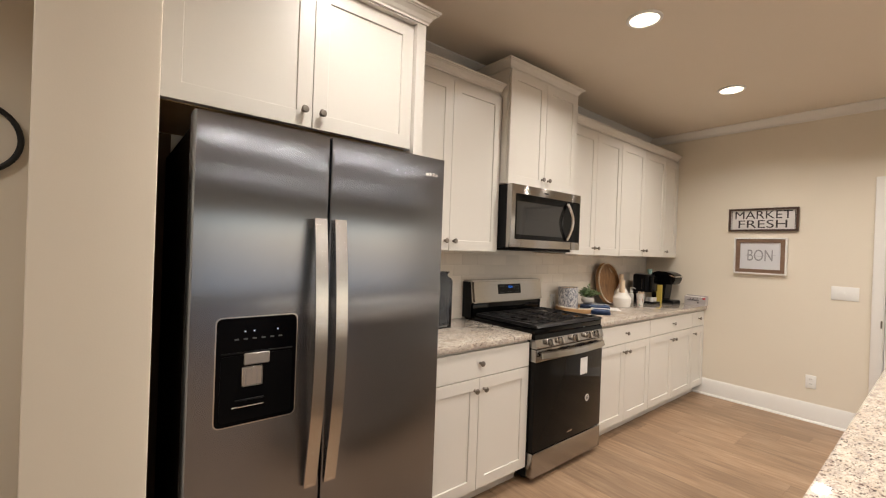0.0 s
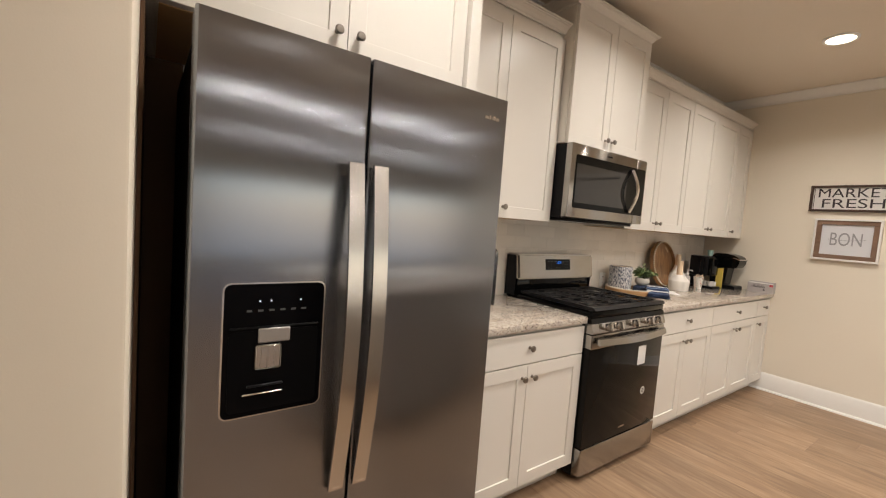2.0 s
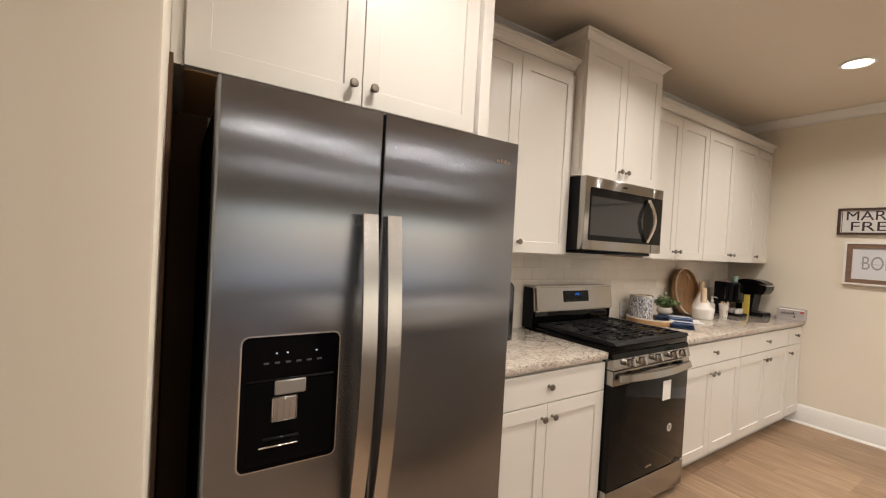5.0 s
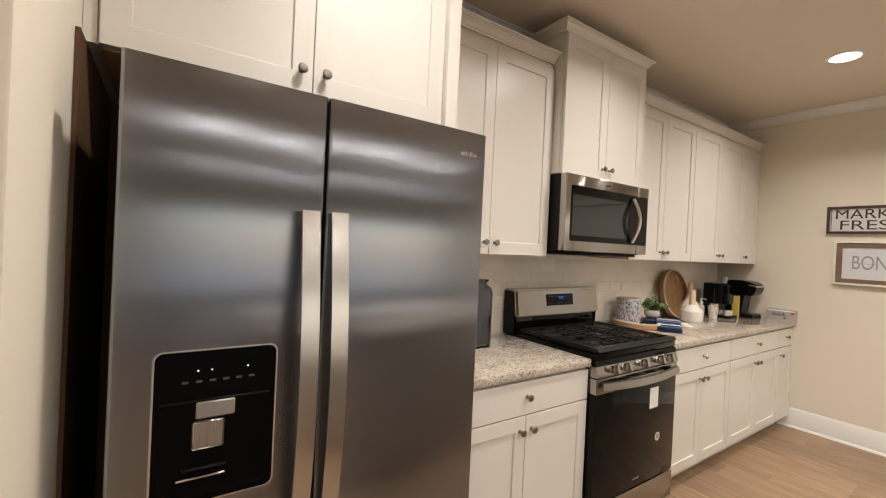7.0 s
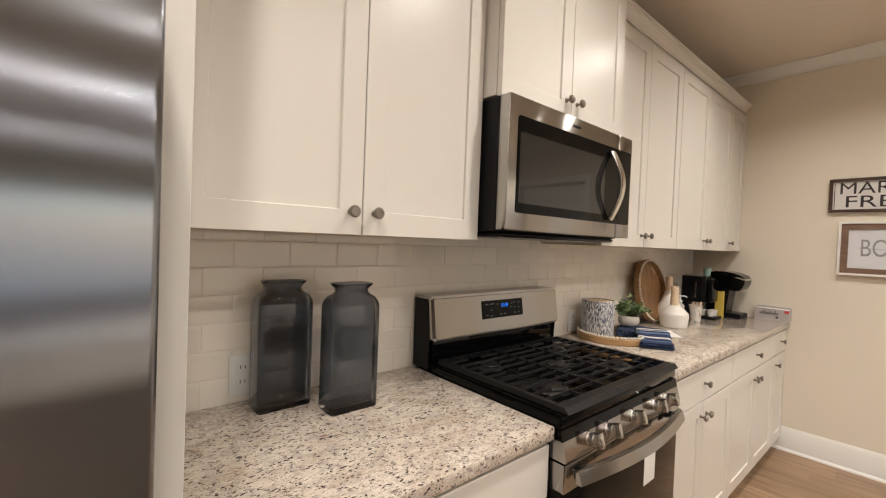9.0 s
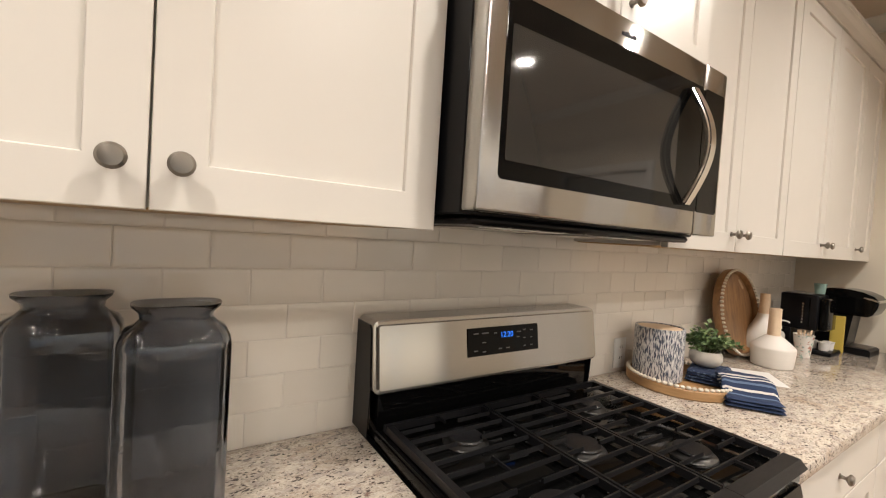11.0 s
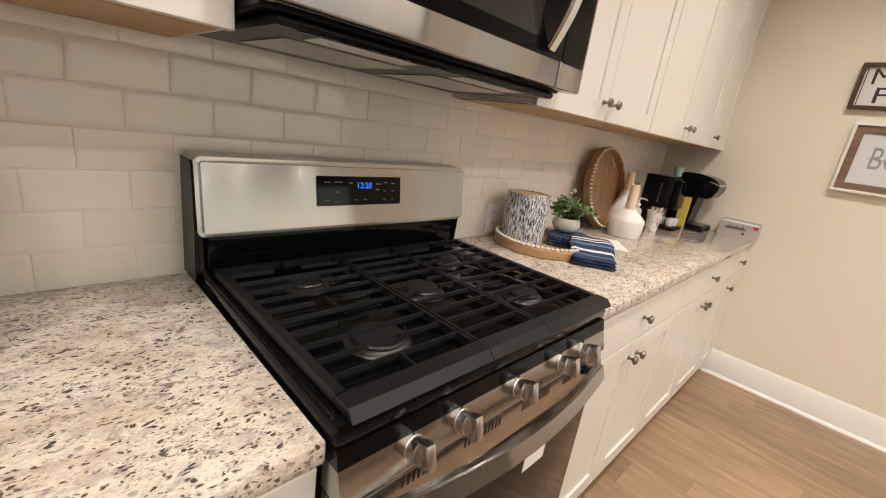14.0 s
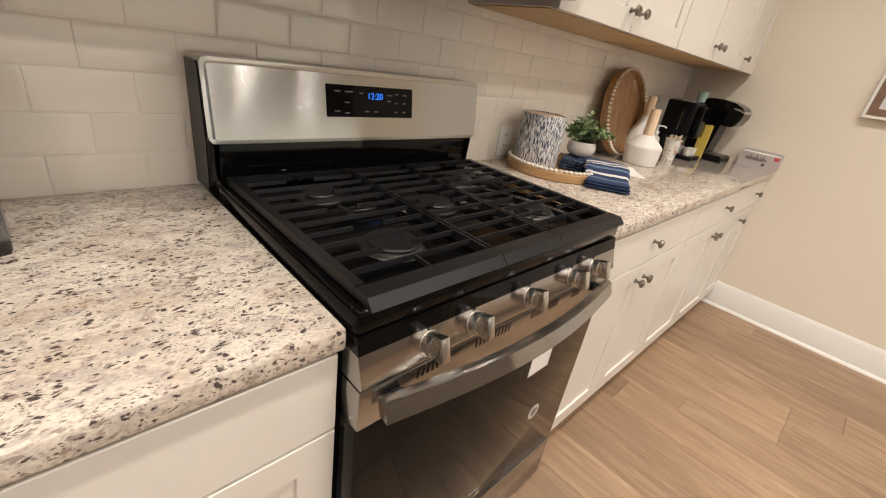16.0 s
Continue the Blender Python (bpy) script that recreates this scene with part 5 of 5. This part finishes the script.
PY0, PY1, PZ0, PZ1 = -1.287, -0.874, 1.272, 1.622
pf = thing("picture_frame", (XE, (PY0 + PY1) / 2, PZ0), "white framed print with grey script on beige wall", "picture frame")
frame_bars(pf, PY0, PY1, PZ0, PZ1, 0.014, XE - 0.032, XE - 0.001, M_TRIM)
frame_bars(pf, PY0 + 0.0143, PY1 - 0.0143, PZ0 + 0.0143, PZ1 - 0.0143, 0.034, XE - 0.022, XE - 0.001, M_FRAME2, "inner_frame")
part("print", box(XE - 0.010, XE - 0.002, PY0 + 0.0485, PY1 - 0.0485, PZ0 + 0.0485, PZ1 - 0.0485), mat("print_paper", (0.66, 0.67, 0.70), 0.4), pf)
M_GREY = mat("grey_script", (0.30, 0.30, 0.32), 0.6)
py, pz = (PY0 + PY1) / 2, (PZ0 + PZ1) / 2
bon = text_mesh("lettering", "BON", 0.125, M_GREY, Matrix.Diagonal((0.78, 1.25, 1, 1)), 0.0005)
part("lettering", moved(bon, Matrix.Translation((XE - 0.0112, py, pz)) @ pose(0, 0, 0, 90, 0, -90)), M_GREY, pf, "grey printed word", smooth=False)
part("script_rule", tube([(XE - 0.0112, py + 0.110, pz + 0.004), (XE - 0.0112, py, pz - 0.004), (XE - 0.0112, py - 0.120, pz + 0.008)], 0.0016, 6), M_GREY, pf)

sw_ = thing("light_switch", (XE, -1.676, 1.09), "white three-gang light switch plate on beige wall", "light switch")
part("plate", box(XE - 0.006, XE - 0.0003, -1.762, -1.590, 1.092, 1.208, 0.003, 2), M_WHITEPLATE, sw_)
for i in range(3):
    yc = -1.676 + 0.046 * (i - 1)
    part("rocker", box(XE - 0.012, XE - 0.0062, yc - 0.005, yc + 0.005, 1.139, 1.161, 0.001), M_WHITEPLATE, sw_)


def outlet(name, m, label):
    """A duplex outlet whose plate faces -y in its own axes."""
    o = thing(name, m.translation, label, "outlet")
    part("plate", moved(box(-0.036, 0.036, -0.006, -0.0003, -0.058, 0.058, 0.0025, 2), m), M_WHITEPLATE, o)
    for dz in (-0.021, 0.021):
        s = part("socket", moved(box(-0.0165, 0.0165, -0.0085, -0.0062, dz - 0.014, dz + 0.014, 0.001), m), M_WHITEPLATE, o)
        for dx in (-0.006, 0.006):
            part("slot", moved(box(dx - 0.0011, dx + 0.0011, -0.0091, -0.0087, dz - 0.002, dz + 0.007), m), M_PLASTIC, s)


outlet("wall_outlet", pose(XE, -1.480, 0.350, 0, 0, -90), "white duplex wall outlet above the baseboard")
outlet("wall_outlet", pose(-0.612, -0.0102, 0.990), "white duplex outlet in the tile backsplash")
outlet("wall_outlet", pose(1.070, -0.0102, 0.985), "white duplex outlet in the tile backsplash")

# black ring on the wall beyond the partition
ring_pts = [(-2.392 + 0.122 * math.cos(2 * math.pi * i / 40), -0.020, 1.752 + 0.126 * math.sin(2 * math.pi * i / 40)) for i in range(40)]
rg = thing("wall_ring", (-2.392, -0.02, 1.63), "black metal ring hung on the beige wall", "wall decor")
part("ring", tube(ring_pts, 0.010, 10, closed=True), mat("black_metal", (0.012, 0.012, 0.012), 0.4, 0.3), rg)
part("hook", tube([(-2.392, -0.0005, 1.878), (-2.392, -0.012, 1.882), (-2.392, -0.020, 1.866)], 0.004, 8), M_PLASTIC, rg)

# ---- tiles and planks ----
TW, TH, TZ0 = 0.155, 0.0775, 0.909


def bevelled_piece(w, h, t, b):
    """A tile or plank with bevelled edges: w by h, its face at t, centred."""
    bm = bmesh.new()
    lo = [bm.verts.new((sx * w / 2, 0, sz * h / 2)) for sx, sz in ((-1, -1), (1, -1), (1, 1), (-1, 1))]
    md = [bm.verts.new((sx * w / 2, -(t - b), sz * h / 2)) for sx, sz in ((-1, -1), (1, -1), (1, 1), (-1, 1))]
    hi = [bm.verts.new((sx * (w / 2 - b), -t, sz * (h / 2 - b))) for sx, sz in ((-1, -1), (1, -1), (1, 1), (-1, 1))]
    for a, c in ((lo, md), (md, hi)):
        for k in range(4):
            bm.faces.new((a[k], a[(k + 1) % 4], c[(k + 1) % 4], c[k]))
    bm.faces.new(hi)
    bmesh.ops.recalc_face_normals(bm, faces=bm.faces)
    return bm


def pillow_tile(w, h, t):
    """A glazed tile whose face falls softly to its edges."""
    bm = bmesh.new()
    rings = [[bm.verts.new((sx * (w / 2 - i), -y, sz * (h / 2 - i))) for sx, sz in ((-1, -1), (1, -1), (1, 1), (-1, 1))] for i, y in ((0, 0), (0, t - 0.0022), (0.0012, t - 0.0007), (0.0034, t - 0.0002), (0.010, t))]
    for a, c in zip(rings, rings[1:]):
        for k in range(4):
            bm.faces.new((a[k], a[(k + 1) % 4], c[(k + 1) % 4], c[k]))
    bm.faces.new(rings[-1])
    bmesh.ops.recalc_face_normals(bm, faces=bm.faces)
    return bm


splash = solid("backsplash", box(PR1 + 0.002, XE - 0.001, -0.0082, -0.0005, 0.905, 1.50), M_GROUT, "glazed greige subway tile backsplash with fine grout", "backsplash", "structure")
random.seed(5)
shared = {}
for row in range(7):
    z0, z1 = TZ0 + row * TH, TZ0 + (row + 1) * TH
    z1 = min(z1, 1.495)
    x = -0.098 - 6 * TW + (0 if row % 2 == 0 else TW / 2)
    while x < XE:
        a, b = max(x, PR1 + 0.003), min(x + TW, XE - 0.003)
        x += TW
        if b - a < 0.01:
            continue
        if row == 6:
            z1 = 1.45 if -0.2 < a < 0.95 else UZ + 0.004
        w_, h_ = b - a - 0.0011, z1 - z0 - 0.0011
        key = (round(w_, 4), round(h_, 4))
        if key not in shared:
            shared[key] = mesh_of("tile", pillow_tile(w_, h_, 0.0068), M_TILE, True)
        ob = placed("tile", shared[key], splash, ((a + b) / 2, -0.003, (z0 + z1) / 2))
        ob.rotation_euler = (radians(random.uniform(-0.6, 0.6)), 0, radians(random.uniform(-0.45, 0.45)))

floor_ob = bpy.data.objects["floor"]
PW, PL = 0.178, 1.22
random.seed(11)
plank_cache = {}
far = bmesh.new()
x = XE - 0.05 - 45 * PW
col = 0
while x < XE:
    a, b = max(x, XW), min(x + PW, XE + 0.02)
    x += PW
    col += 1
    if b - a < 0.02:
        continue
    y = 0.0 + random.uniform(0, PL)
    while y > YS:
        y1, y0 = min(y, 0.0), max(y - PL, YS)
        y -= PL
        if y1 - y0 < 0.02:
            continue
        if a > -1.2 and y1 > -2.6:
            key = (round(b - a, 4), round(y1 - y0, 4))
            if key not in plank_cache:
                plank_cache[key] = mesh_of("plank", moved(bevelled_piece(b - a - 0.0008, y1 - y0 - 0.0008, 0.0118, 0.0008), pose(0, 0, 0, -90, 0, 0)), M_PLANK)
            placed("plank", plank_cache[key], floor_ob, ((a + b) / 2, (y0 + y1) / 2, -0.0118))
        else:
            join(far, moved(bevelled_piece(b - a - 0.0008, y1 - y0 - 0.0008, 0.0118, 0.0008), pose((a + b) / 2, (y0 + y1) / 2, -0.0118, -90, 0, 0)))
x = XE + 0.021
while x < XF:
    y = YR - random.uniform(0, PL) + PL
    while y > YS:
        y1, y0 = min(y, YR), max(y - PL, YS)
        y -= PL
        if y1 - y0 > 0.02:
            join(far, moved(bevelled_piece(PW - 0.0008, y1 - y0 - 0.0008, 0.0118, 0.0008), pose(x + PW / 2, (y0 + y1) / 2, -0.0118, -90, 0, 0)))
    x += PW
part("far_planks", far, M_PLANK, floor_ob, smooth=False)["kind"] = "stuff"
